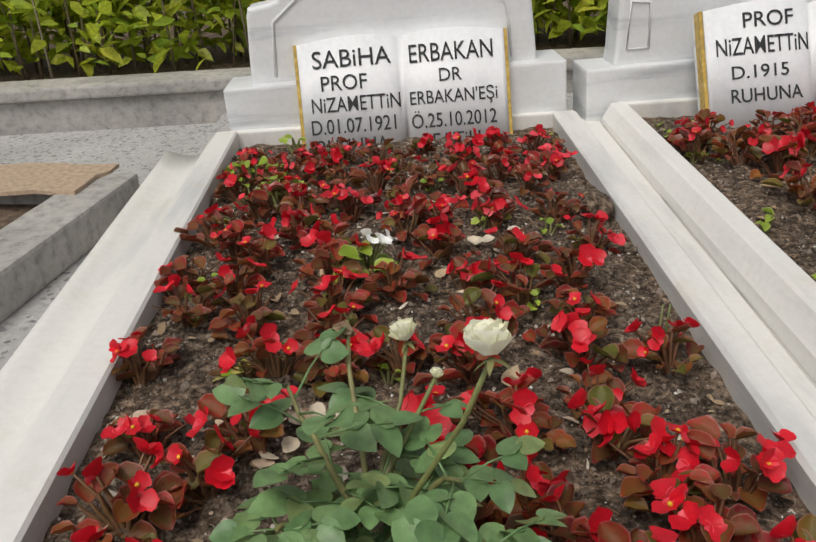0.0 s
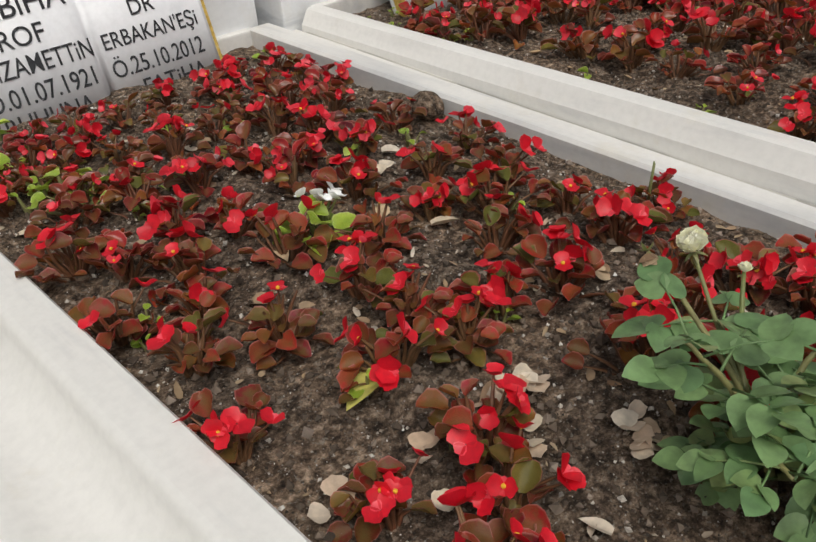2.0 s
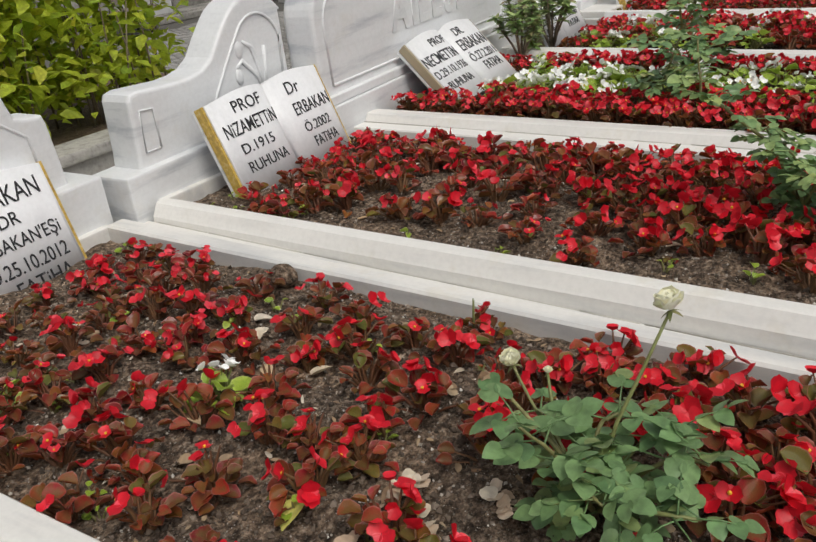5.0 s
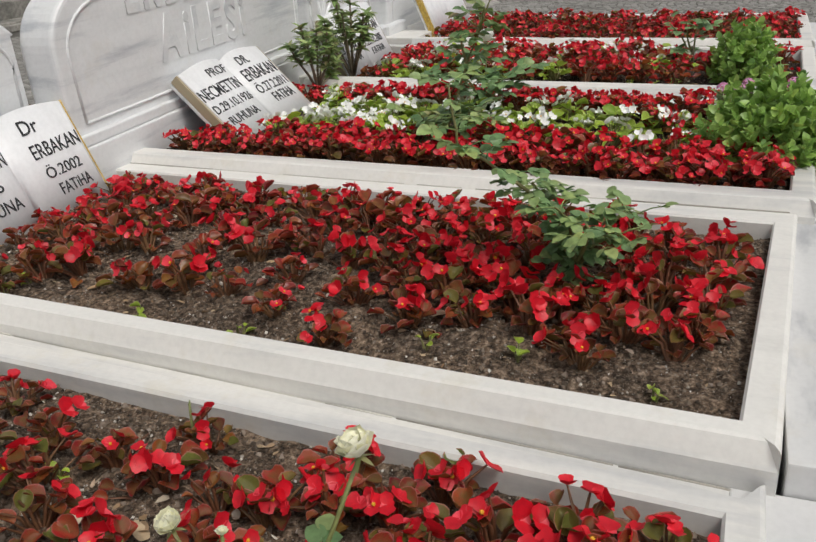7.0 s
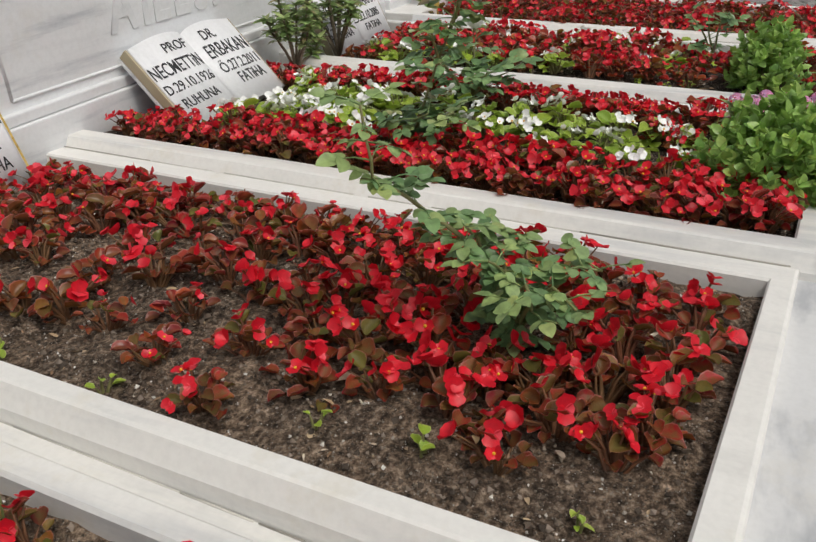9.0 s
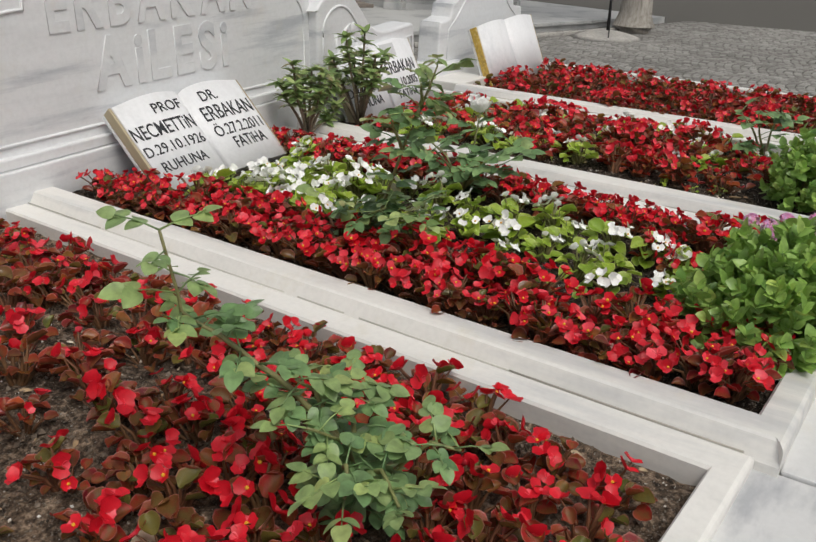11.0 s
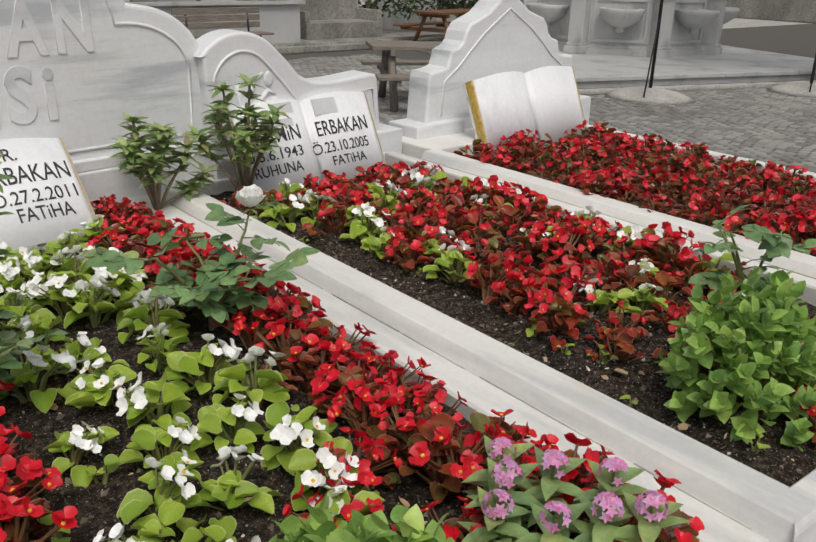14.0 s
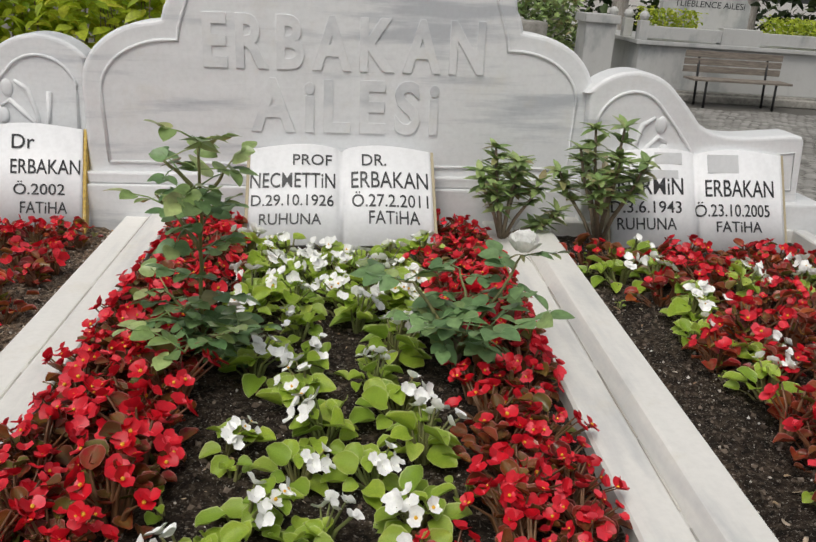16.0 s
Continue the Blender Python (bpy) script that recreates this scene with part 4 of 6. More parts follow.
taken = [(4.3, 0.7)]
rest = [("few" if R.random() < 0.78 else "lush", x, y, soil_z(5, x, y), R.uniform(0.8, 1.05)) for x, y, u, v in scatter(5, lambda u, v: 1.0 if 0.05 < u < 0.95 and 0.02 < v < 0.95 else 0, 0.090, 5000, R, taken)]
joined("begonia_bed", rest, "dense bed of dark bronze begonias", "begonia bed", R)

# the one white begonia in the first plot
plant("white", -0.049, 1.887, soil_z(1, -0.049, 1.887), 0.85, random.Random(3))


# ---- roses ----
def leaf_spray(rng, size, leaflets=5):
    """A compound rose leaf along +x: stalk and paired leaflets."""
    bm = bmesh.new()
    L = size * 2.1
    tube(bm, [(0, 0, 0), (L * 0.5, 0, L * 0.06), (L, 0, 0)], [0.0018, 0.0014, 0.001], 4)
    spots = [(1.0, 0)] + [(0.80 - 0.38 * k, s) for k in range((leaflets - 1) // 2) for s in (-1, 1)]
    for u, s in spots:
        leaf(bm, aim((L * u, 0, L * 0.1 * u * (1 - u)), s * rng.uniform(0.8, 1.15), rng.uniform(-0.35, 0.15), rng.uniform(-0.4, 0.4)), size * rng.uniform(0.80, 1.08), size * rng.uniform(0.78, 0.95), 0.20, 0.16, 6, 0.0)
    return bm


def rose_flower(rng, s):
    bm = bmesh.new()
    lathe(bm, [(0.10 * s, 0.0), (0.42 * s, 0.25 * s), (0.50 * s, 0.6 * s), (0.40 * s, 0.95 * s), (0.16 * s, 1.10 * s)], 12)
    for ring, (n, tilt, k) in enumerate(((3, 1.42, 1.35), (4, 1.22, 1.40), (5, 0.95, 1.30), (4, 0.62, 1.05))):
        for j in range(n):
            a = 6.283 * j / n + ring * 0.7 + rng.uniform(-0.2, 0.2)
            r = s * (0.10 + 0.07 * ring)
            petal(bm, aim((r * math.cos(a), r * math.sin(a), 0.02 * s), a, tilt + rng.uniform(-0.1, 0.1)), s * k * rng.uniform(0.92, 1.08))
    return bm


def rose_bush(x, y, z, canes, flowers, leafy, size, density, label, seed, young=None, stalks=()):
    """canes: lists of points relative to the base; flowers: place relative to the base, size, material."""
    rng = random.Random(seed)
    g = root("rose_bush", x, y, z, label, "rose bush", "rose bushes")
    bm = bmesh.new()
    tube(bm, [(0, 0, -0.05), (0.006, 0.003, 0.03), (0.0, 0.006, 0.07)], [0.013, 0.011, 0.009], 8)
    part("stump", bm, WOODY, g, "woody base of the rose")
    for cane in canes:
        pts = [Vector(p) for p in cane]
        fine = []
        for k in range(len(pts) - 1):
            for j in range(4):
                fine.append(pts[k].lerp(pts[k + 1], j / 4) + Vector((rng.uniform(-1, 1), rng.uniform(-1, 1), 0)) * 0.002)
        fine.append(pts[-1])
        bm = bmesh.new()
        tube(bm, fine, [0.0055 - 0.0035 * k / len(fine) for k in range(len(fine))], 6)
        part("cane", bm, STEM, g)
        n = max(2, int(density * sum((b - a).length for a, b in zip(fine, fine[1:])) / 0.03))
        for k in range(n):
            u = (k + 0.6) / n
            p = fine[min(len(fine) - 1, int(u * len(fine)))]
            top = u > 0.7 and young is not None
            sp = part("leaf", leaf_spray(rng, size * rng.uniform(0.75, 1.1), rng.choice((3, 5, 5))), young if top else leafy, g)
            sp.matrix_local = aim(p, k * 2.399 + rng.uniform(-0.4, 0.4), rng.uniform(-0.25, 0.55), rng.uniform(-0.3, 0.3))
    for pts in stalks:
        bm = bmesh.new()
        tube(bm, pts, [0.004, 0.0034, 0.0028, 0.0024][:len(pts)], 6)
        part("flower_stalk", bm, STEM, g)
    for p, s, tilt, material in flowers:
        fl = part("bloom", rose_flower(rng, s), material, g, "pale open rose")
        fl.matrix_local = aim(p, rng.uniform(0, 6), 0) @ Matrix.Rotation(tilt, 4, "Y")
        bm = bmesh.new()
        for j in range(5):
            leaf(bm, aim((0, 0, -0.004), j * 1.257, -0.2), s * 0.9, s * 0.3, 0.2, 0.3, 3)
        sep = part("sepal", bm, STEM, fl)
    return g


rose_bush(-0.045, 1.125, 0.410, [
    [(0, 0, 0), (-0.02, 0.02, 0.08), (-0.06, 0.05, 0.15), (-0.085, 0.085, 0.195)],
    [(0, 0, 0), (0.005, 0.04, 0.08), (0.03, 0.08, 0.12), (0.035, 0.10, 0.14)],
    [(0, 0, 0), (0.04, 0.02, 0.08), (0.075, 0.01, 0.12), (0.09, -0.01, 0.13)],
    [(0, 0, 0), (0.06, -0.03, 0.07), (0.10, -0.07, 0.11), (0.12, -0.10, 0.11)],
    [(0, 0, 0), (-0.05, -0.01, 0.07), (-0.09, -0.03, 0.11), (-0.10, -0.05, 0.11)],
    [(0, 0, 0), (0.03, -0.06, 0.07), (0.05, -0.11, 0.11), (0.03, -0.16, 0.12)],
    [(0, 0, 0), (-0.04, -0.06, 0.07), (-0.06, -0.13, 0.09), (-0.05, -0.17, 0.09)]],
    [((0.046, 0.147, 0.208), 0.017, 0.3, CREAM), ((0.112, -0.076, 0.314), 0.022, 0.3, CREAM), ((-0.02, 0.165, 0.225), 0.014, 2.2, DRY), ((0.075, 0.10, 0.185), 0.008, 0.2, CREAM)],
    ROSE, 0.038, 1.7, "grey-green rose bush with cream roses in soil", 11, None,
    [[(0, 0, 0.03), (-0.01, 0.06, 0.12), (-0.02, 0.12, 0.19), (-0.02, 0.165, 0.228)], [(0, 0, 0.03), (0.02, 0.06, 0.10), (0.06, 0.09, 0.16), (0.075, 0.10, 0.185)], [(0, 0, 0.03), (0.01, 0.06, 0.10), (0.035, 0.11, 0.15), (0.046, 0.147, 0.205)], [(0, 0, 0.03), (0.05, -0.02, 0.14), (0.09, -0.05, 0.23), (0.112, -0.076, 0.310)]])
rose_bush(1.13, 1.00, 0.445, [
    [(0, 0, 0), (-0.01, 0.0, 0.10), (-0.03, 0.01, 0.18), (-0.10, 0.03, 0.235)],
    [(0, 0, 0.05), (0.02, 0.03, 0.15), (0.04, 0.06, 0.21), (0.08, 0.09, 0.22)],
    [(0, 0, 0.05), (-0.03, -0.03, 0.14), (-0.07, -0.08, 0.19), (-0.10, -0.13, 0.17)],
    [(0, 0, 0.05), (0.02, -0.05, 0.13), (0.03, -0.10, 0.19), (0.05, -0.14, 0.18)],
    [(0, 0, 0.05), (-0.05, 0.0, 0.15), (-0.10, -0.04, 0.20), (-0.13, -0.06, 0.17)],
    [(0, 0, 0.05), (0.0, 0.05, 0.16), (-0.02, 0.08, 0.24), (-0.05, 0.09, 0.27)],
    [(0, 0, 0.12), (-0.05, 0.10, 0.25), (-0.10, 0.18, 0.33), (-0.13, 0.23, 0.37), (-0.15, 0.24, 0.50)]],
    [], ROSE, 0.032, 1.7, "grey-green rose bush with one long young shoot", 12, YOUNG)
rose_bush(2.055, 1.64, 0.488, [
    [(0, 0, 0), (-0.01, -0.05, 0.15), (0.0, -0.10, 0.30), (0.008, -0.15, 0.42), (0.01, -0.19, 0.53)],
    [(0.0, -0.10, 0.30), (-0.04, -0.10, 0.36), (-0.08, -0.11, 0.41)],
    [(0.004, -0.13, 0.38), (0.03, -0.14, 0.43), (0.05, -0.15, 0.47)],
    [(0.008, -0.15, 0.42), (-0.03, -0.17, 0.47), (-0.05, -0.18, 0.49)],
    [(0, 0, 0.03), (-0.06, 0.03, 0.12), (-0.10, 0.04, 0.16)],
    [(0, 0, 0.03), (0.05, -0.06, 0.11), (0.08, -0.12, 0.14)],
    [(0, 0, 0.03), (-0.05, -0.03, 0.12), (-0.08, -0.10, 0.16)],
    [(0, 0, 0.03), (-0.02, -0.10, 0.11), (-0.02, -0.20, 0.13)]],
    [], ROSE, 0.040, 1.4, "dark green rose bush with a tall thin cane", 13, SHRUB)
rose_bush(2.59, 1.645, 0.495, [
    [(0, 0, 0), (0.05, 0.0, 0.12), (0.10, 0.01, 0.20), (0.126, 0.013, 0.262)],
    [(0, 0, 0.03), (-0.05, 0.02, 0.12), (-0.10, 0.05, 0.18), (-0.14, 0.06, 0.18)],
    [(0, 0, 0.03), (0.0, -0.08, 0.12), (-0.01, -0.15, 0.15)],
    [(0, 0, 0.03), (-0.05, -0.05, 0.13), (-0.08, -0.10, 0.15)],
    [(0, 0, 0.03), (0.05, -0.06, 0.13), (0.07, -0.12, 0.14)],
    [(0, 0, 0.03), (0.03, 0.08, 0.13), (0.02, 0.15, 0.18)]],
    [((0.126, 0.013, 0.270), 0.036, 0.3, WHITE)], ROSE, 0.047, 1.0, "dark green rose bush with one white rose", 14)
rose_bush(3.72, 0.90, 0.515, [
    [(0, 0, 0), (-0.03, 0.03, 0.12), (-0.08, 0.04, 0.20)],
    [(0, 0, 0), (0.04, 0.0, 0.12), (0.08, -0.02, 0.19)],
    [(0, 0, 0), (0.0, 0.06, 0.12), (0.01, 0.12, 0.18)]],
    [], ROSE, 0.044, 0.85, "dark green rose bush between begonias", 15)


# ---- bushes ----
def leafy_shoot(rng, length, size, n):
    bm = bmesh.new()
    tube(bm, [(0, 0, 0), (length * 0.5, 0, 0.004), (length, 0, 0.0)], [0.0025, 0.002, 0.0012], 4)
    for k in range(n):
        u = 0.25 + 0.75 * (k + 0.5) / n
        m = aim((length * u, 0, 0), 0, 0) @ Matrix.Rotation(k * 2.4 + rng.uniform(-0.3, 0.3), 4, "X") @ Matrix.Rotation(-(1.15 - 0.75 * u) * rng.uniform(0.75, 1.2), 4, "Y")
        leaf(bm, m @ Matrix.Rotation(math.pi, 4, "X"), size * rng.uniform(0.75, 1.1) * (1.15 - 0.45 * u), size * 0.70 * (1.1 - 0.3 * u), 0.16, 0.24, 6, 0.15)
    return bm


def dome_bush(name, x, y, z, rx, ry, h, shoots, size, material, label, seed, group="", bare=0.0):
    rng = random.Random(seed)
    g = root(name, x, y, z, label, "bush", group)
    kinds = [leafy_shoot(rng, 0.11, size, 9) for _ in range(5)]
    meshes = []
    for bm in kinds:
        me = bpy.data.meshes.new("shoot")
        bm.to_mesh(me)
        bm.free()
        me.materials.append(material)
        meshes.append(me)
    for k in range(shoots):
        a = k * 2.399
        u = math.sqrt((k + 0.5) / shoots)
        el = math.acos(min(1, u)) * 0.98 + rng.uniform(-0.1, 0.1)
        d = Vector((math.cos(a) * math.cos(el), math.sin(a) * math.cos(el), max(0.02, math.sin(el))))
        tip = Vector((d.x * rx, d.y * ry, d.z * h)) * rng.uniform(0.78, 1.10)
        ln = 0.11
        if (x + tip.x - 2.333) ** 2 + (y + tip.y - 0.418) ** 2 < 0.125 ** 2:
            continue
        way = Vector((d.x + rng.uniform(-0.6, 0.6), d.y + rng.uniform(-0.6, 0.6), d.z + rng.uniform(0.2, 0.9))).normalized()
        start = tip - way * ln
        q = way.to_track_quat("X", "Z").to_matrix().to_4x4()
        s = new("shoot", meshes[k % 5])
        s.parent = g
        s.matrix_local = Matrix.Translation(start) @ q @ Matrix.Rotation(rng.uniform(0, 6.28), 4, "X")
    for k in range(9):
        bm = bmesh.new()
        a = k * 0.7
        tube(bm, [(0.02 * math.cos(a), 0.02 * math.sin(a), -0.02), (0.35 * rx * math.cos(a), 0.35 * ry * math.sin(a), h * 0.4), (0.6 * rx * math.cos(a), 0.6 * ry * math.sin(a), h * 0.65)], [0.005, 0.004, 0.003], 5)
        part("stem", bm, STEM, g)
    return g


dome_bush("green_bush", 2.165, 0.565, 0.44, 0.27, 0.25, 0.29, 250, 0.046, BASIL, "round bushy green plant leaning over the kerb", 21, "green bushes")
dome_bush("green_bush", 3.225, 0.665, 0.49, 0.19, 0.16, 0.28, 90, 0.043, BASIL, "upright bushy green plant in bare soil", 22, "green bushes")


def evergreen(x, y, z, stems, label, seed):
    rng = random.Random(seed)
    g = root("evergreen_shrub", x, y, z, label, "shrub", "evergreen shrubs")
    for pts in stems:
        pts = [Vector(p) for p in pts]
        bm = bmesh.new()
        tube(bm, pts, [0.007 - 0.004 * k / len(pts) for k in range(len(pts))], 6)
        part("stem", bm, WOODY, g)
        for k in range(4):
            u = 0.55 + 0.45 * k / 3
            i = min(len(pts) - 2, int(u * (len(pts) - 1)))
            p = pts[i].lerp(pts[i + 1], min(1, u * (len(pts) - 1) - i))
            bm = bmesh.new()
            for j in range(10):
                leaf(bm, aim((0, 0, 0), j * 2.4 + rng.uniform(-0.3, 0.3), rng.uniform(-0.2, 0.8), rng.uniform(-0.4, 0.4)), rng.uniform(0.046, 0.066), rng.uniform(0.021, 0.029), 0.3, 0.2, 3, 0.8)
            part("leaf_tuft", bm, SHRUB, g).location = p
    return g


def shrub_stems(n, spread, height, seed):
    rng = random.Random(seed)
    out = []
    for k in range(n):
        a = k * 2.399
        r = spread * math.sqrt((k + 0.5) / n)
        h = height * (1.05 - 0.4 * (r / spread) ** 2) * rng.uniform(0.85, 1.05)
        out.append([(0, 0, 0), (0.35 * r * math.cos(a), 0.35 * r * math.sin(a), 0.4 * h), (0.8 * r * math.cos(a), 0.8 * r * math.sin(a), 0.75 * h), (r * math.cos(a), r * math.sin(a), h)])
    return out


evergreen(2.88, 2.54, 0.50, shrub_stems(8, 0.13, 0.31, 1) + [[(0, 0, 0.02), (0.06, -0.01, 0.05), (0.13, -0.02, 0.07), (0.17, -0.02, 0.12)]], "small glossy evergreen shrub beside the headstone", 31)
evergreen(3.19, 2.50, 0.50, shrub_stems(10, 0.155, 0.38, 2), "upright glossy evergreen shrub before the stone book", 32)


# ---- pink flowers beside the vase ----
def pink_plant(x, y, z, seed):
    rng = random.Random(seed)
    g = root("pink_flower", x, y, z, "leafy plant with pink star flower clusters", "flower", "pink flowers")
    bm = bmesh.new()
    tube(bm, [(0, 0, -0.04), (0.005, 0, 0.07), (0, 0, 0.13)], [0.004, 0.003, 0.002], 5)
    part("stem", bm, STEM, g)
    for k in range(14):
        bm = bmesh.new()
        leaf(bm, aim((0, 0, 0.02 + 0.007 * k), k * 2.4, rng.uniform(0, 0.9)), 0.062, 0.030, 0.3, 0.35, 5, 0.7)
        part("leaf", bm, YOUNG, g)
    bm = bmesh.new()
    for k in range(26):
        a, el = k * 2.4, rng.uniform(-0.1, 1.5)
        c = Vector((math.cos(a) * math.cos(el), math.sin(a) * math.cos(el), math.sin(el))) * 0.020 + Vector((0, 0, 0.13))
        for j in range(5):
            leaf(bm, aim(c, a, el - 1.57) @ aim((0, 0, 0), j * 1.257, 0.25), 0.010, 0.0055, 0.2, 0.1, 3, 0.2)
    part("bloom", bm, PINK, g, "cluster of pink petals")


for k, (x, y) in enumerate(((2.60, 0.735), (2.67, 0.58), (2.60, 0.54), (2.55, 0.68), (2.645, 0.50), (2.54, 0.58), (2.50, 0.65), (2.62, 0.65))):
    pink_plant(x, y, soil_z(3, x, y) + 0.01, 40 + k)

# ---- vase ----
vase = root("marble_vase", 2.333, 0.418, 0.446, "white marble flower vase with brown water", "vase")
bm = bmesh.new()
lathe(bm, [(0.052, 0.0), (0.055, 0.012), (0.046, 0.035), (0.048, 0.08), (0.062, 0.14), (0.068, 0.20), (0.062, 0.232), (0.060, 0.240), (0.074, 0.250), (0.078, 0.266), (0.074, 0.281), (0.063, 0.288), (0.052, 0.286), (0.047, 0.278), (0.046, 0.262), (0.046, 0.240)], 36)
bmesh.ops.scale(bm, vec=(0.98, 0.98, 0.76), verts=bm.verts)
part("body", bm, PAGE, vase)
WATER = mat("brown_water", (0.26, 0.11, 0.03), 0.25, spec=0.2)
bm = bmesh.new()
bmesh.ops.create_circle(bm, cap_ends=True, radius=0.0453, segments=28)
part("water", bm, WATER, vase, "brown still water").location = (0, 0, 0.193)


# ---- litter on the soil ----
def litter(key, n, seed, test=None):
    rng = random.Random(seed)
    for _ in range(n):
        u, v = rng.uniform(0.06, 0.94), rng.uniform(0.05, 0.93)
        x, y = at_uv(key, u, v)
        s = rng.uniform(0.02, 0.05)
        bm = bmesh.new()
        leaf(bm, Matrix.Identity(4), s, s * 0.6, rng.uniform(0.2, 0.8), rng.uniform(-0.4, 0.4), 5, 0.4)
        ob = obj("fallen_leaf", bm, DRY if rng.random() < 0.6 else CHIP)
        ob.matrix_basis = aim((x, y, soil_z(key, x, y) + 0.008), rng.uniform(0, 6), rng.uniform(-0.2, 0.2), rng.uniform(-0.3, 0.3))
        tagged(ob, "dry brown curled leaf lying on the soil", "fallen leaf", "fallen leaves")


litter(1, 42, 51)
litter(2, 16, 52)
litter(3, 6, 53)
litter(4, 14, 54)
bm = bmesh.new()
leaf(bm, Matrix.Identity(4), 0.075, 0.044, 0.3, 0.1, 5, 0.3)
yl = obj("fallen_leaf", bm, YELLEAF)
yl.matrix_basis = aim((-0.222, 1.550, soil_z(1, -0.222, 1.550) + 0.016), 3.3, -0.05, 0.2)
tagged(yl, "yellow leaf lying on dark soil", "fallen leaf", "fallen leaves")
for k, (x, y) in enumerate(((-0.128, 1.42), (-0.110, 1.40), (-0.144, 1.41), (-0.307, 1.354), (-0.192, 2.115), (0.16, 1.974), (-0.188, 1.342), (-0.283, 1.427), (-0.10, 1.27), (-0.112, 1.976), (-0.405, 1.435), (-0.09, 1.23), (-0.12, 1.25))):
    rng = random.Random(600 + k)
    bm = bmesh.new()
    for j in range(3):
        petal(bm, aim((0.01 * j, 0.006 * j, 0), rng.uniform(0, 6), rng.uniform(0, 0.4)), 0.026)
    pt = obj("fallen_petal", bm, CHIP)
    pt.location = (x, y, soil_z(1, x, y) + 0.008)
    tagged(pt, "withered cream rose petals lying on soil", "petal", "fallen petals")
# stone by the kerb
bm = bmesh.new()
bmesh.ops.create_icosphere(bm, subdivisions=3, radius=0.036)
for v in bm.verts:
    v.co *= 1 + 0.25 * noise.noise(v.co * 30)
    v.co.z *= 0.9
stone = obj("clod", smooth(bm), SOIL)
stone.location = (0.455, 2.14, soil_z(1, 0.45, 2.14) + 0.028)
tagged(stone, "brown lump of earth beside the kerb", "clod")
# thin green shoots with a begonia tip
for x, y, h in ((0.395, 1.55, 0.10), (0.41, 1.56, 0.09)):
    bm = bmesh.new()
    tube(bm, [(0, 0, -0.02), (0.002, 0.002, h * 0.5), (0.004, 0.0, h)], [0.0022, 0.002, 0.0015], 5)
    sh = obj("thin_shoot", bm, STEM)
    sh.location = (x, y, soil_z(1, x, y))
    tagged(sh, "thin green stalk rising from the soil", "stalk", "thin stalks")
for key, n in ((1, 16), (2, 14), (4, 12)):
    rng = random.Random(70 + key)
    for _ in range(n):
        u, v = (rng.uniform(0.05, 0.95), rng.uniform(0.3, 0.97)) if key == 1 else (rng.uniform(0.04, 0.22), rng.uniform(0.05, 0.95))
        x, y = at_uv(key, u, v)
        plant("sprout", x, y, soil_z(key, x, y), rng.uniform(0.45, 0.85), rng)


def crumbs(key, n, seed, name, material, least, most, label):
    """Loose crumbs and grit on the soil, in one mesh."""
    rng = random.Random(seed)
    verts, faces = [], []
    shape = [Vector(p) for p in ((1, 0, 0), (-1, 0, 0), (0, 1, 0), (0, -1, 0), (0, 0, 1), (0, 0, -1))]
    tri = [(0, 2, 4), (2, 1, 4), (1, 3, 4), (3, 0, 4), (2, 0, 5), (1, 2, 5), (3, 1, 5), (0, 3, 5)]
    for _ in range(n):
        u, v = rng.uniform(0.005, 0.995), rng.uniform(0.005, 0.97)
        x, y = at_uv(key, u, v)
        s = least + (most - least) * rng.random() ** 6
        turn = Euler((rng.uniform(0, 6), rng.uniform(0, 6), rng.uniform(0, 6))).to_matrix()
        c = Vector((x, y, soil_z(key, x, y) + s * 0.3))
        b = len(verts)
        verts += [c + turn @ (p * s * rng.uniform(0.55, 1.25)) for p in shape]
        faces += [(b + i, b + j, b + k) for i, j, k in tri]
    me = bpy.data.meshes.new(name)
    me.from_pydata(verts, [], faces)
    me.materials.append(material)
    tagged(new(name, me), label, "soil", kind="stuff")


for key, n in ((1, 17000), (2, 13000), (3, 5000), (4, 7000)):
    crumbs(key, n, 80 + key, "soil_crumbs", CLOD, 0.0018, 0.009, "loose brown soil crumbs")
    crumbs(key, n // 3, 90 + key, "soil_grit", GRIT, 0.0013, 0.0052, "pale grit scattered over brown soil")


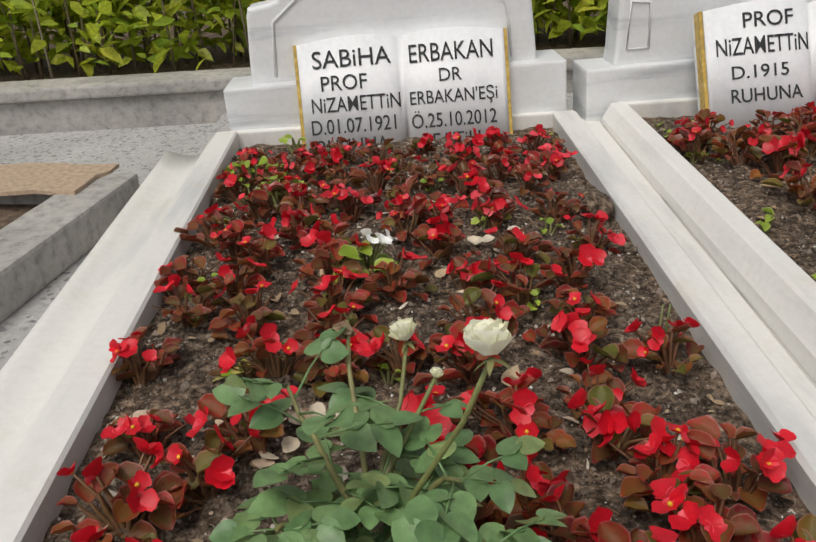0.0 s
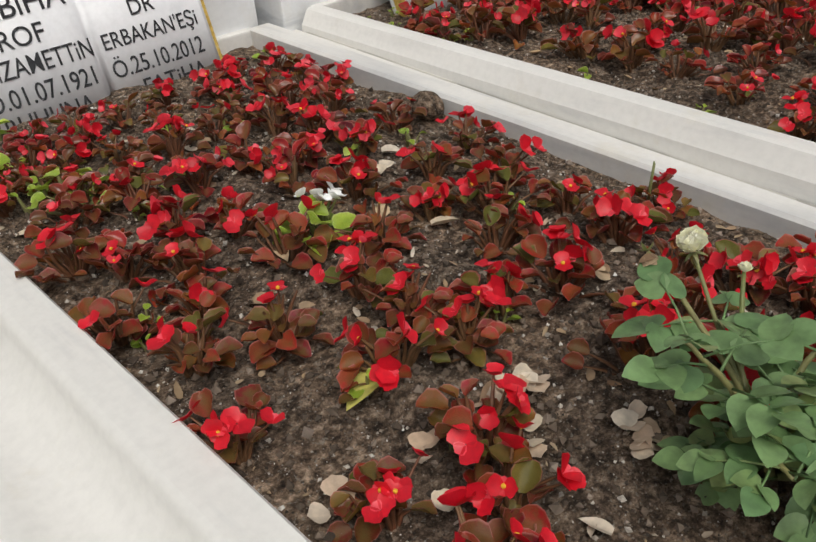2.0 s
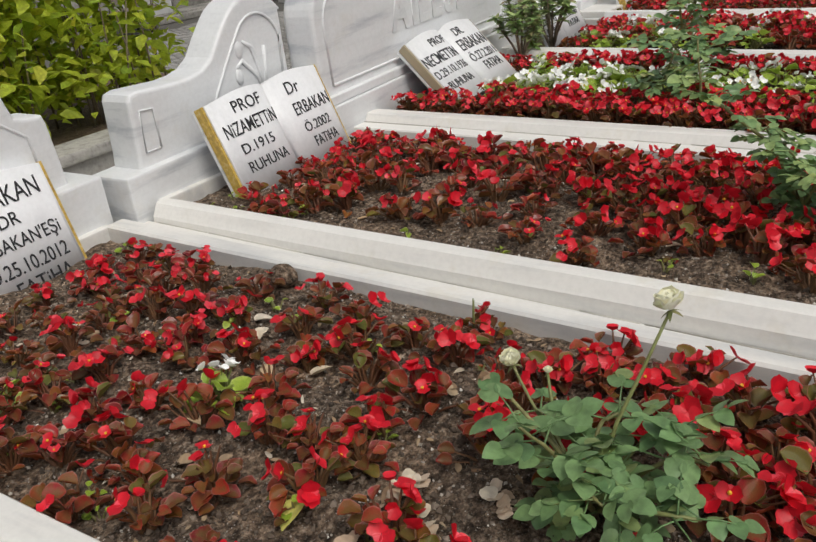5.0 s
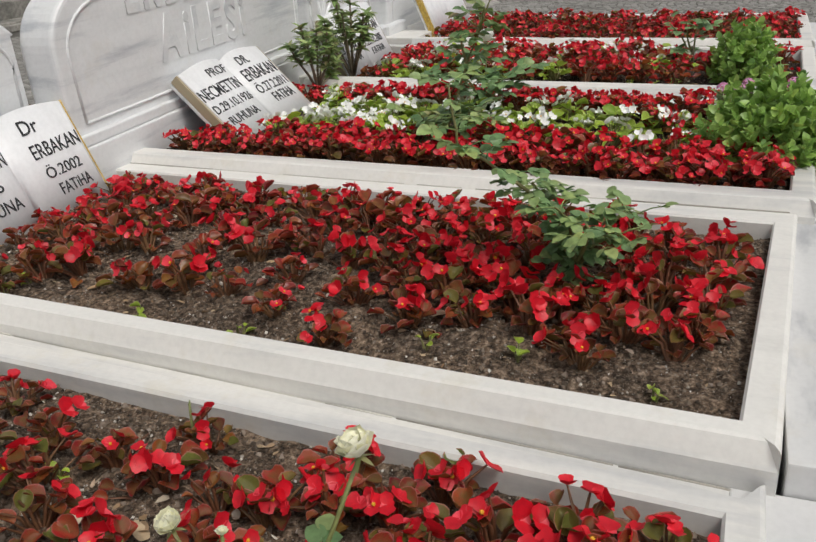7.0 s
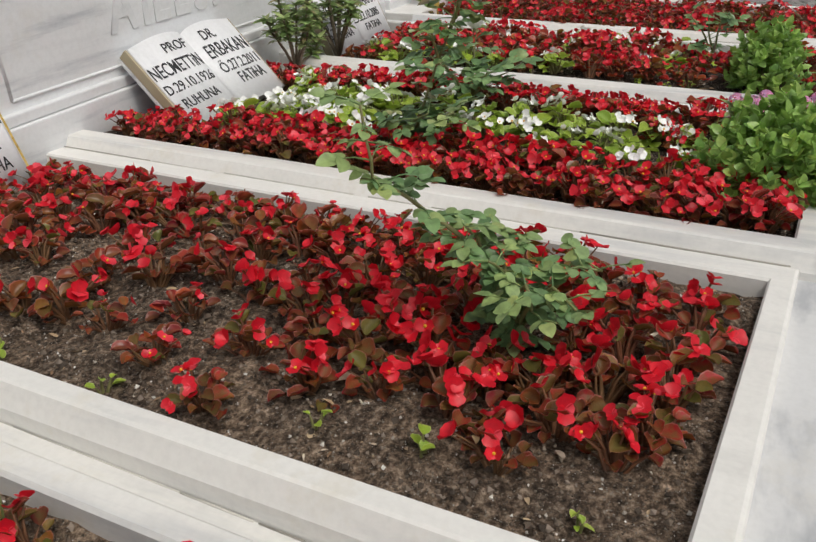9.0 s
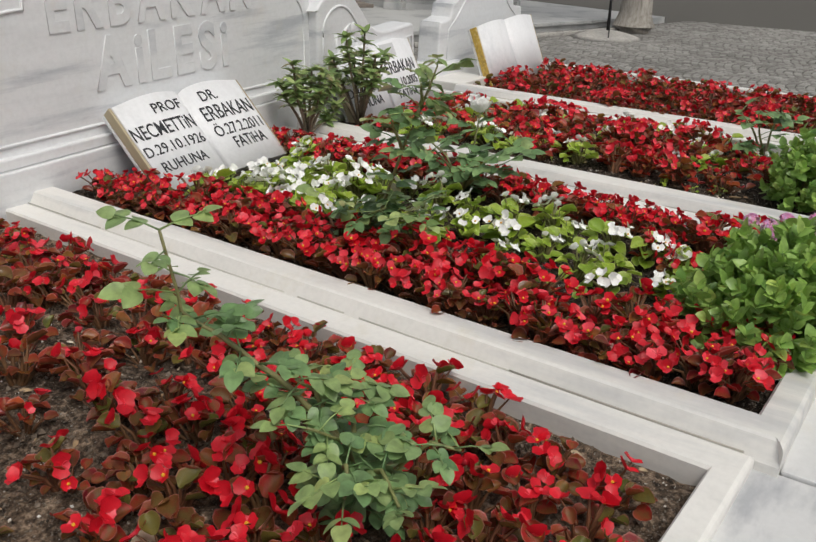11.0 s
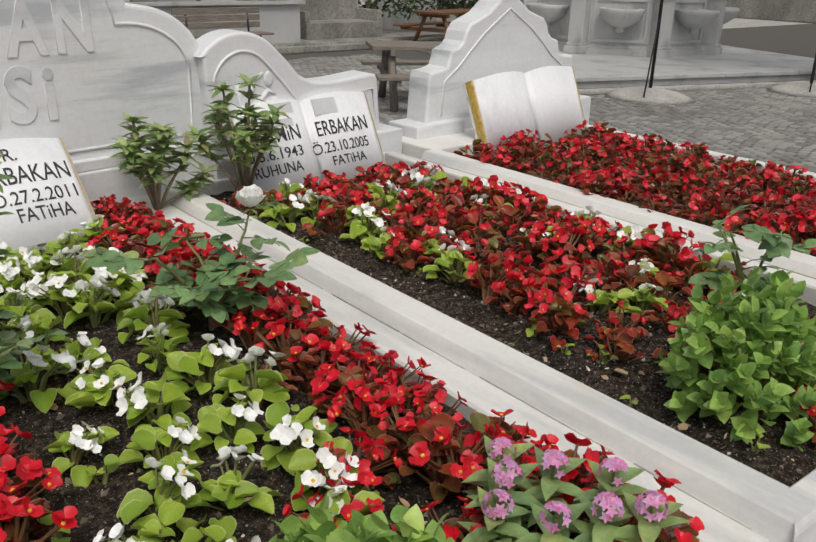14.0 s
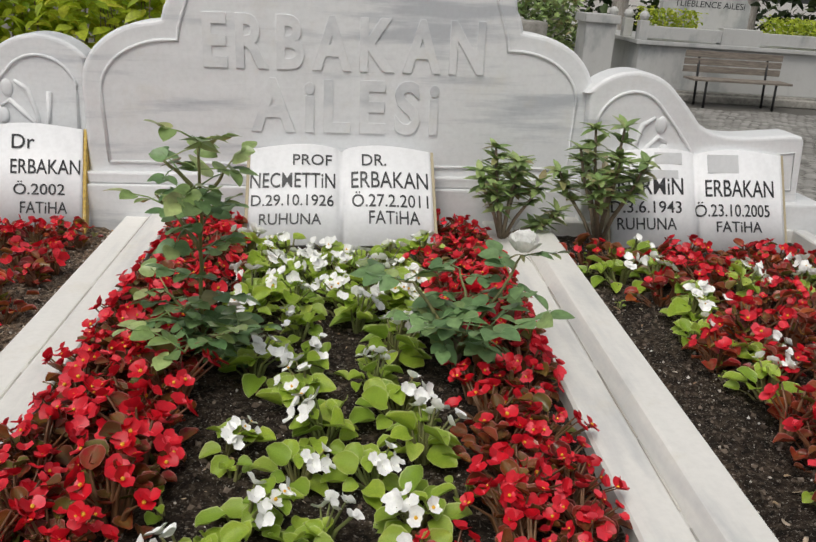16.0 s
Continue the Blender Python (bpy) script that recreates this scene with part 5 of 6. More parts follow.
def debris(key, n, seed):
    """Dry scraps of leaf and petal trodden into the soil, in one mesh."""
    rng = random.Random(seed)
    bm = bmesh.new()
    for _ in range(n):
        x, y = at_uv(key, rng.uniform(0.02, 0.98), rng.uniform(0.02, 0.95))
        s = 0.006 + 0.020 * rng.random() ** 2
        leaf(bm, aim((x, y, soil_z(key, x, y) + 0.004), rng.uniform(0, 6.28), rng.uniform(-0.3, 0.4), rng.uniform(-0.6, 0.6)), s, s * rng.uniform(0.25, 0.7), rng.uniform(0.1, 0.7), rng.uniform(-0.4, 0.5), 3, 0.3, 0 if rng.random() < 0.7 else 1)
    me = bpy.data.meshes.new("soil_debris")
    bm.to_mesh(me)
    bm.free()
    me.materials.append(DRY)
    me.materials.append(CHIP)
    tagged(new("soil_debris", me), "dry leaf and petal scraps on the soil", "debris", kind="stuff")


for key, n in ((1, 620), (2, 420), (3, 120), (4, 260)):
    debris(key, n, 110 + key)

# weeds in the back corner of the first plot
rng = random.Random(77)
for _ in range(12):
    x, y = at_uv(1, rng.uniform(0.03, 0.20), rng.uniform(0.72, 0.96))
    plant("sprout", x, y, soil_z(1, x, y), rng.uniform(0.9, 1.5), rng)

# nursery tag hanging at the first rose
tag = root("plant_tag", 0.035, 1.10, soil_z(1, 0.035, 1.10), "small white printed tag beside the rose stem", "plant tag")
bm = bmesh.new()
box(bm, -0.009, 0.009, -0.0006, 0.0006, -0.01, 0.055, 0.0003)
part("card", bm, PAGE, tag)
for k in range(3):
    bm = bmesh.new()
    box(bm, -0.006, 0.006 - 0.002 * k, -0.0012, -0.0007, 0.040 - 0.009 * k, 0.044 - 0.009 * k)
    part("print_bar", bm, INK, tag, "dark bar of print")
tag.rotation_euler = (0.3, 0.25, 0.4)

# ---- behind and beside the plots ----
bm = bmesh.new()
box(bm, -6.0, -0.69, 1.2, 4.0, GROUND, 0.22, 0.01)
box(bm, -0.69, 2.2, 3.14, 4.0, GROUND, 0.26, 0.01)
tagged(obj("pebble_terrace", bm, TERRAZZO), "grey washed-pebble concrete terrace behind graves", "terrace", kind="structure")
bm = bmesh.new()
box(bm, -6.0, 2.5, 4.0, 4.16, GROUND, 0.36, 0.012)
box(bm, -6.0, 2.5, 3.97, 4.19, 0.36, 0.415, 0.012)
tagged(obj("retaining_kerb", bm, CONCRETE), "grey concrete kerb in front of shrubs", "kerb", kind="structure")
LOAM = mat("brown_loam", (0.11, 0.075, 0.05), 0.95)
l0 = noise_tex(LOAM, 30, 7, rough=0.7)
paint(LOAM, ramp(LOAM, l0.outputs[0], [(0.3, (0.05, 0.035, 0.025)), (0.55, (0.16, 0.11, 0.075)), (0.75, (0.32, 0.25, 0.18))]).outputs[0])
bump(LOAM, l0.outputs[0], 0.8, 0.02)
bm = bmesh.new()
box(bm, -7.0, 3.0, 4.16, 6.8, GROUND, 0.37)
tagged(obj("shrub_bed", bm, LOAM), "brown earth bed under shrubs", "earth", kind="structure")

# old concrete-edged plot beside the first grave
old = root("old_concrete_plot", -0.80, 2.80, 0.22, "worn concrete-edged plot with dry brown earth", "grave plot")
for name, x0, x1, y0, y1, h in (("side_edge", -0.17, 0.0, -1.5, 0.14, 0.115), ("back_edge", -2.4, -0.17, 0.0, 0.14, 0.115), ("front_edge", -2.4, -0.17, -1.5, -1.36, 0.115)):
    bm = bmesh.new()
    box(bm, x0, x1, y0, y1, 0.0, h, 0.012)
    part(name, bm, CONCRETE, old)
bm = bmesh.new()
box(bm, -2.4, -0.17, -1.36, 0.0, -0.02, 0.06)
part("earth", bm, LOAM, old, "dry brown earth")
old.rotation_euler = (0, 0, radians(-10.6))
bm = bmesh.new()
r = bmesh.ops.create_grid(bm, x_segments=8, y_segments=4, size=0.5)
for v in bm.verts:
    v.co = Vector((v.co.x * 0.5 + 0.02 * noise.noise(v.co * 9), v.co.y * 0.26 + 0.03 * noise.noise(v.co * 7), 0.006 * noise.noise(v.co * 11)))
bmesh.ops.solidify(bm, geom=bm.faces[:], thickness=0.012)
pb = obj("torn_paper_bag", bm, CHIP)
pb.matrix_basis = pose(-1.13, 2.93, 0.347, 0, 0, -12)
tagged(pb, "pale crumpled paper lying on a concrete edge", "paper")


def leaf_cloud(name, n, place, size, material, label, category, seed, stems=None):
    """Loose leaves in one mesh; place(rng) gives a point."""
    rng = random.Random(seed)
    verts, faces = [], []
    for _ in range(n):
        p = Vector(place(rng))
        m = aim(p, rng.uniform(0, 6.28), rng.uniform(-0.9, 0.7), rng.uniform(-0.8, 0.8))
        s = size * rng.uniform(0.55, 1.25)
        b = len(verts)
        verts += [m @ Vector(q) * 1.0 for q in ((0, 0, 0), (0.35 * s, 0.30 * s, 0.08 * s), (0.40 * s, 0, -0.02 * s), (0.35 * s, -0.30 * s, 0.08 * s), (0.75 * s, 0.20 * s, 0.0), (0.78 * s, 0, -0.08 * s), (0.75 * s, -0.20 * s, 0.0), (1.05 * s, 0, -0.16 * s))]
        faces += [(b, b + 2, b + 1), (b, b + 3, b + 2), (b + 1, b + 2, b + 5, b + 4), (b + 2, b + 3, b + 6, b + 5), (b + 4, b + 5, b + 7), (b + 5, b + 6, b + 7)]
    me = bpy.data.meshes.new(name)
    me.from_pydata(verts, [], faces)
    me.materials.append(material)
    me.polygons.foreach_set("use_smooth", [True] * len(faces))
    return tagged(new(name, me), label, category, kind="stuff")


def hedge_place(rng):
    x = rng.uniform(-5.0, 2.35)
    top = 1.30 + 0.28 * noise.noise((x * 1.7, 3.0, 0)) + 0.12 * noise.noise((x * 6, 1.0, 0))
    z = 0.55 + (top - 0.55) * rng.random() ** 0.7
    if rng.random() < 0.25:
        z = rng.uniform(0.45, 0.75)
    y = 4.62 + rng.gauss(0, 0.20) + 0.12 * noise.noise((x * 3, z * 3, 5))
    return x, max(4.16, y), z


leaf_cloud("shrub_foliage", 17000, hedge_place, 0.095, HEDGE, "yellow-green leafy shrubs behind the graves", "shrub", 91)
rng = random.Random(92)
bm = bmesh.new()
for _ in range(260):
    x, y = rng.uniform(-5.0, 2.4), 4.6 + rng.gauss(0, 0.17)
    y = max(4.2, y)
    h = rng.uniform(0.45, 0.95)
    dx, dy = rng.uniform(-0.12, 0.12), rng.uniform(-0.12, 0.12)
    tube(bm, [(x, y, 0.34), (x + dx * 0.4, y + dy * 0.4, 0.37 + h * 0.5), (x + dx, y + dy, 0.37 + h)], [0.007, 0.005, 0.003], 4)
tagged(obj("shrub_stems", bm, WOODY), "thin brown shrub stems in earth", "stem", kind="stuff")

GREYSTONE = mat("weathered_grey_stone", (0.28, 0.27, 0.25), 0.85)
w0, w1 = noise_tex(GREYSTONE, 14, 7, rough=0.65), noise_tex(GREYSTONE, 1.6, 5, (1, 1, 0.5))
paint(GREYSTONE, mix(GREYSTONE, 0.9, ramp(GREYSTONE, w0.outputs[0], [(0.3, (0.17, 0.165, 0.15)), (0.55, (0.30, 0.29, 0.27)), (0.75, (0.38, 0.37, 0.35))]).outputs[0], ramp(GREYSTONE, w1.outputs[0], [(0.35, (0.6, 0.6, 0.58)), (0.65, (1.15, 1.13, 1.1))]).outputs[0], "MULTIPLY"))
bump(GREYSTONE, w0.outputs[0], 0.4, 0.01)
OLDMARBLE = marble("weathered_marble", (0.50, 0.50, 0.49), (0.34, 0.35, 0.35), (0.8, 0.8, 0.4), (0.30, 0.28, 0.24))
BARK = mat("grey_bark", (0.30, 0.27, 0.23), 0.9)
b0 = noise_tex(BARK, 6, 7, (4, 4, 0.7), 0.65)
paint(BARK, ramp(BARK, b0.outputs[0], [(0.3, (0.22, 0.20, 0.17)), (0.55, (0.40, 0.37, 0.33)), (0.75, (0.50, 0.47, 0.42))]).outputs[0])
bump(BARK, b0.outputs[0], 0.7, 0.03)
IRON = mat("dark_iron", (0.03, 0.03, 0.032), 0.5, 0.6)
WEATHERED = mat("weathered_grey_wood", (0.20, 0.17, 0.14), 0.85)
d0 = noise_tex(WEATHERED, 5, 6, (1.5, 14, 14))
paint(WEATHERED, ramp(WEATHERED, d0.outputs[0], [(0.3, (0.12, 0.10, 0.085)), (0.6, (0.25, 0.215, 0.18)), (0.8, (0.33, 0.29, 0.25))]).outputs[0])
BROWNWOOD = mat("stained_brown_wood", (0.19, 0.085, 0.035), 0.6)
e0 = noise_tex(BROWNWOOD, 5, 6, (1.5, 14, 14))
paint(BROWNWOOD, ramp(BROWNWOOD, e0.outputs[0], [(0.3, (0.10, 0.045, 0.02)), (0.6, (0.20, 0.09, 0.04)), (0.8, (0.27, 0.14, 0.065))]).outputs[0])

# low wall and dark shrubs behind the hedge
bm = bmesh.new()
box(bm, -9, 4.2, 7.2, 7.5, GROUND, 1.0, 0.02)
tagged(obj("wall_back", bm, GREYSTONE), "low weathered grey stone wall", "wall", kind="structure")

# ---- the plaza ----
COBBLE = mat("grey_cobble", (0.20, 0.195, 0.185), 0.8)
ob_info = island(COBBLE, [(0.0, (0.17, 0.165, 0.155)), (0.5, (0.24, 0.233, 0.22)), (1.0, (0.31, 0.30, 0.285))])
k0 = noise_tex(COBBLE, 35, 5, coord="Generated")
kk = noise_tex(COBBLE, 0.5, 4)
paint(COBBLE, mix(COBBLE, 0.7, ob_info.outputs[0], ramp(COBBLE, kk.outputs[0], [(0.35, (0.75, 0.74, 0.72)), (0.65, (1.2, 1.2, 1.18))]).outputs[0], "MULTIPLY"))
EARTHGAP = mat("sandy_joint", (0.095, 0.09, 0.08), 0.95)
bm = bmesh.new()
box(bm, 5.25, 60, -30, 13.4, PLAZA - 0.2, PLAZA - 0.006)
plaza = tagged(obj("cobbled_plaza", bm, EARTHGAP), "grey cobbled plaza laid in curved rows", "pavement", kind="structure")


def cobble_at(i, j, rng):
    x = 5.4 + i * 0.125 + (0.0625 if j % 2 else 0)
    y = -2.0 + j * 0.118 + 0.16 * abs(math.sin(math.pi * x / 1.25))
    return x, y


rng = random.Random(95)
bm = bmesh.new()
vs = [bm.verts.new((sx * 0.055, sy * 0.052, -0.05)) for sx, sy in ((-1, -1), (1, -1), (1, 1), (-1, 1))]
ts = [bm.verts.new((sx * 0.054, sy * 0.051, -0.008)) for sx, sy in ((-1, -1), (1, -1), (1, 1), (-1, 1))]
us = [bm.verts.new((sx * 0.043, sy * 0.040, 0.004)) for sx, sy in ((-1, -1), (1, -1), (1, 1), (-1, 1))]
for a, b in ((vs, ts), (ts, us)):
    for j in range(4):
        bm.faces.new((a[j], a[(j + 1) % 4], b[(j + 1) % 4], b[j]))
bm.faces.new(us)
cob = bpy.data.meshes.new("cobble")
bm.to_mesh(cob)
bm.free()
cob.materials.append(COBBLE)
base_v = [v.co.copy() for v in cob.vertices]
base_f = [tuple(p.vertices) for p in cob.polygons]
verts, faces, single = [], [], 0
for i in range(110):
    for j in range(124):
        x, y = cobble_at(i, j, rng)
        if x > 11.9 and y > 7.55 - 0.33 * (x - 11.9):
            continue
        m = Matrix.LocRotScale((x + rng.uniform(-0.006, 0.006), y + rng.uniform(-0.006, 0.006), PLAZA + rng.uniform(-0.004, 0.005)), Euler((rng.uniform(-0.05, 0.05), rng.uniform(-0.05, 0.05), rng.uniform(-0.14, 0.14))), (rng.uniform(0.92, 1.08), rng.uniform(0.92, 1.08), 1))
        if 6.8 < x < 8.6 and 2.9 < y < 5.0 and single < 290:
            o = new("cobble", cob)
            o.parent, o.matrix_local = plaza, m
            single += 1
            continue
        b = len(verts)
        verts += [m @ v for v in base_v]
        faces += [tuple(b + q for q in f) for f in base_f]
me = bpy.data.meshes.new("cobble_field")
me.from_pydata(verts, [], faces)
me.materials.append(COBBLE)
cf = new("cobble_field", me)
cf.parent = plaza
tagged(cf, "grey cobbles in curved rows", kind="stuff")

# marble platform with its edge, and the raised earth in front
edge = Vector((2.95, -0.98, 0)).normalized()
plat = root("marble_platform", 12.2, 7.45, PLAZA, "grey marble platform with a pale step edge", "platform", kind="structure")
plat.rotation_euler = (0, 0, math.atan2(edge.y, edge.x))
bm = bmesh.new()
box(bm, -0.7, 6.3, 0.0, 5.5, 0.0, 0.13, 0.01)
part("floor", bm, OLDMARBLE, plat)
bm = bmesh.new()
for k in range(4):
    box(bm, -0.84 + 1.58 * k, -0.84 + 1.58 * (k + 1) - 0.008, -0.05, 0.35, 0.11, 0.165, 0.006)
part("step_edge", bm, OLDMARBLE, plat, "pale marble step edge")
bm = bmesh.new()
box(bm, -0.9, 5.0, -0.55, -0.42, 0.0, 0.07, 0.02)
part("low_kerb", bm, CONCRETE, plat)


def iron_pole(x, y, turn):
    g = root("iron_pole", x, y, PLAZA, "thin dark iron pole braced on a concrete foot", "pole", "iron poles")
    bm = bmesh.new()
    lathe(bm, [(0.62, 0.0), (0.50, 0.06), (0.30, 0.11), (0.10, 0.14)], 18)
    for v in bm.verts:
        v.co += Vector((0.08 * noise.noise(v.co * 3), 0.08 * noise.noise(v.co * 3 + Vector((5, 0, 0))), 0))
    part("concrete_foot", bm, CONCRETE, g, "rounded concrete foot")
    bm = bmesh.new()
    tube(bm, [(0, 0, 0.08), (0, 0, 2.4)], [0.024, 0.024], 10)
    part("post", bm, IRON, g)
    bm = bmesh.new()
    tube(bm, [(-0.45 * math.cos(turn), -0.45 * math.sin(turn), 0.05), (0, 0, 1.1)], [0.011, 0.011], 8)
    part("brace", bm, IRON, g)


iron_pole(12.0, 6.5, 0.4)
iron_pole(14.7, 5.45, 0.4)


def big_tree(x, y, r, h, seed, label, leaves=2600):
    rng = random.Random(seed)
    g = root("tree", x, y, PLAZA, label, "tree", "trees")
    bm = bmesh.new()
    pts = [(0, 0, -0.1), (0, 0, 0.12), (0.01, 0, 0.45), (0.02, 0.02, 1.2), (0.06, 0.03, 2.4), (0.05, 0.08, h)]
    tube(bm, pts, [r * 1.75, r * 1.45, r * 1.08, r * 0.92, r * 0.8, r * 0.55], 20)
    for v in bm.verts:
        v.co += Vector((noise.noise(v.co * 2.3), noise.noise(v.co * 2.3 + Vector((9, 0, 0))), 0)) * r * 0.22
    tips = []
    for k in range(7):
        a = k * 0.9
        b0_ = Vector((0.05, 0.06, h * (0.72 + 0.04 * k)))
        mid = b0_ + Vector((math.cos(a), math.sin(a), 0.7)) * h * 0.22
        end = mid + Vector((math.cos(a + 0.3), math.sin(a + 0.3), 0.6)) * h * 0.22
        tube(bm, [b0_, mid, end], [r * 0.35, r * 0.22, r * 0.08], 8)
        tips += [mid, end]
    part("trunk", bm, BARK, g)
    cl = leaf_cloud("crown", leaves, lambda q: q.choice(tips) + Vector((q.gauss(0, 0.45), q.gauss(0, 0.45), q.gauss(0, 0.4))), 0.16, FARLEAF, "", "", seed)
    cl.parent = g
    del cl["kind"]
    return g


big_tree(16.0, 5.4, 0.27, 4.6, 101, "pale grey-barked tree trunk beside the platform")


# octagonal fountain with bowls
def fountain(x, y, turn):
    g = root("marble_fountain", x, y, PLAZA + 0.13, "octagonal carved grey marble fountain with bowls", "fountain")
    g.rotation_euler = (0, 0, turn)
    R8 = 1.9
    bm = bmesh.new()
    for z0, z1, r0 in ((0.0, 0.10, R8 * 1.06), (0.10, 0.16, R8 * 1.03), (0.16, 2.3, R8)):
        rr = bmesh.ops.create_cone(bm, cap_ends=True, segments=8, radius1=r0, radius2=r0, depth=z1 - z0)
        bmesh.ops.translate(bm, vec=(0, 0, (z0 + z1) / 2), verts=rr["verts"])
    part("body", bm, OLDMARBLE, g)
    for k in range(8):
        a = math.pi / 4 * k
        c = Vector((math.cos(a), math.sin(a), 0)) * R8
        bm = bmesh.new()
        box(bm, -0.20, 0.20, -0.20, 0.20, 0.0, 0.14, 0.012)
        box(bm, -0.17, 0.17, -0.17, 0.17, 0.14, 0.20, 0.012)
        box(bm, -0.15, 0.15, -0.15, 0.15, 0.20, 1.05, 0.012)
        box(bm, -0.19, 0.19, -0.19, 0.19, 1.05, 1.15, 0.012)
        ob = part("pedestal", bm, OLDMARBLE, g)
        ob.matrix_local = Matrix.Translation(c * 1.04) @ Matrix.Rotation(a, 4, "Z")
        bm = bmesh.new()
        lathe(bm, [(0.10, 1.15), (0.11, 1.2), (0.095, 1.26), (0.085, 2.2)], 16)
        col = part("column", bm, OLDMARBLE, g)
        col.location = c * 1.04
        a2 = a + math.pi / 8
        f = Vector((math.cos(a2), math.sin(a2), 0)) * R8 * 0.924
        rot = Matrix.Translation(f) @ Matrix.Rotation(a2, 4, "Z")
        bm = bmesh.new()
        for y0, y1, z0, z1 in ((-0.52, -0.46, 0.25, 1.0), (0.46, 0.52, 0.25, 1.0), (-0.52, 0.52, 0.22, 0.28), (-0.52, 0.52, 0.97, 1.03)):
            box(bm, 0.0, 0.03, y0, y1, z0, z1, 0.006)
        part("panel_frame", bm, OLDMARBLE, g).matrix_local = rot
        bm = bmesh.new()
        lathe(bm, [(0.05, 0.42), (0.09, 0.46), (0.06, 0.50), (0.20, 0.56), (0.34, 0.66), (0.40, 0.78), (0.42, 0.84), (0.39, 0.86), (0.35, 0.80), (0.2, 0.66)], 28)
        for v in bm.verts:
            ang = math.atan2(v.co.y, v.co.x)
            if 0.55 < v.co.z < 0.80:
                v.co.x *= 1 + 0.03 * math.cos(ang * 14)
                v.co.y *= 1 + 0.03 * math.cos(ang * 14)
        part("bowl", bm, OLDMARBLE, g, "fluted marble bowl").matrix_local = rot @ Matrix.Translation((0.22, 0, 0))
    return g


fountain(16.9, 10.6, 0.25)


def picnic_table(x, y, turn, wood, label, scale=1.0):
    g = root("picnic_table", x, y, PLAZA, label, "picnic table", "picnic tables")
    g.rotation_euler = (0, 0, turn)
    for k in range(5):
        bm = bmesh.new()
        box(bm, -0.9, 0.9, -0.36 + 0.145 * k, -0.225 + 0.145 * k, 0.70, 0.745, 0.006)
        part("table_board", bm, wood, g)
    for s in (-1, 1):
        for k in range(2):
            bm = bmesh.new()
            a, b = sorted((s * (0.60 + 0.15 * k), s * (0.735 + 0.15 * k)))
            box(bm, -0.9, 0.9, a, b, 0.41, 0.45, 0.006)
            part("seat_board", bm, wood, g)
    for s in (-1, 1):
        bm = bmesh.new()
        box(bm, s * 0.65 - 0.03, s * 0.65 + 0.03, -0.86, 0.86, 0.34, 0.41, 0.005)
        box(bm, s * 0.65 - 0.03, s * 0.65 + 0.03, -0.36, 0.36, 0.63, 0.70, 0.005)
        part("cross_beam", bm, wood, g)
        for q in (-1, 1):
            bm = bmesh.new()
            tube(bm, [(s * 0.65, q * 0.55, 0.0), (s * 0.65, q * 0.22, 0.66)], [0.05, 0.05], 4)
            part("leg", bm, wood, g)


picnic_table(9.05, 7.7, -0.55, WEATHERED, "weathered grey wooden picnic table on cobbles")
picnic_table(14.4, 13.0, 0.2, BROWNWOOD, "brown wooden picnic table near stone tombs")

# kerb and walk along the far tombs
bm = bmesh.new()
box(bm, 3.0, 26, 13.4, 13.62, PLAZA, PLAZA + 0.12, 0.02)
box(bm, 3.0, 26, 13.62, 24, PLAZA, PLAZA + 0.15, 0.02)
tagged(obj("far_pavement", bm, GREYSTONE), "raised grey stone walk with a kerb", "pavement", kind="structure")


def planter_tomb():
    g = root("planter_tomb", 9.3, 15.05, PLAZA + 0.15, "walled family tomb of pale marble with hedges", "tomb")
    bm = bmesh.new()
    box(bm, -1.75, 1.75, -1.3, 1.3, 0.0, 0.72, 0.01)
    part("wall", bm, OLDMARBLE, g)
    bm = bmesh.new()
    box(bm, -1.83, 1.83, -1.38, 1.38, 0.72, 0.79, 0.01)
    part("ledge", bm, OLDMARBLE, g)
    for x0, x1 in ((-1.72, -0.35), (0.35, 1.72)):
        bm = bmesh.new()
        box(bm, x0, x1, -1.32, -1.18, 0.82, 1.02, 0.01)
        part("trough_front", bm, OLDMARBLE, g)
    bm = bmesh.new()
    box(bm, -0.35, 0.35, -1.34, -1.14, 0.79, 1.06, 0.01)
    part("middle_block", bm, OLDMARBLE, g)
    for x, y in ((-1.72, -1.25), (-1.72, -0.5), (-1.72, 0.3), (1.72, -1.25)):
        bm = bmesh.new()
        box(bm, x - 0.08, x + 0.08, y - 0.08, y + 0.08, 0.79, 1.10, 0.01)
        rr = bmesh.ops.create_icosphere(bm, subdivisions=2, radius=0.085)
        bmesh.ops.translate(bm, vec=(x, y, 1.17), verts=rr["verts"])
        part("corner_post", bm, OLDMARBLE, g)
    out = [(-0.85, 0.8), (-0.85, 1.42)] + arc(0, 1.42, 0.80, 0.30, 175, 5, 12) + [(0.85, 1.42), (0.85, 0.8)]
    part("headstone", slab_of(out, 0.2, 0.36, 0.012), OLDMARBLE, g)
    words("TLIEBLENCE AiLESi", 0.11, 1.35, Matrix.Translation((0.05, 0.198, 1.40)) @ pose(0, 0, 0, 90), g, INK, 0.002, "lettering", "black painted letters")
    return g


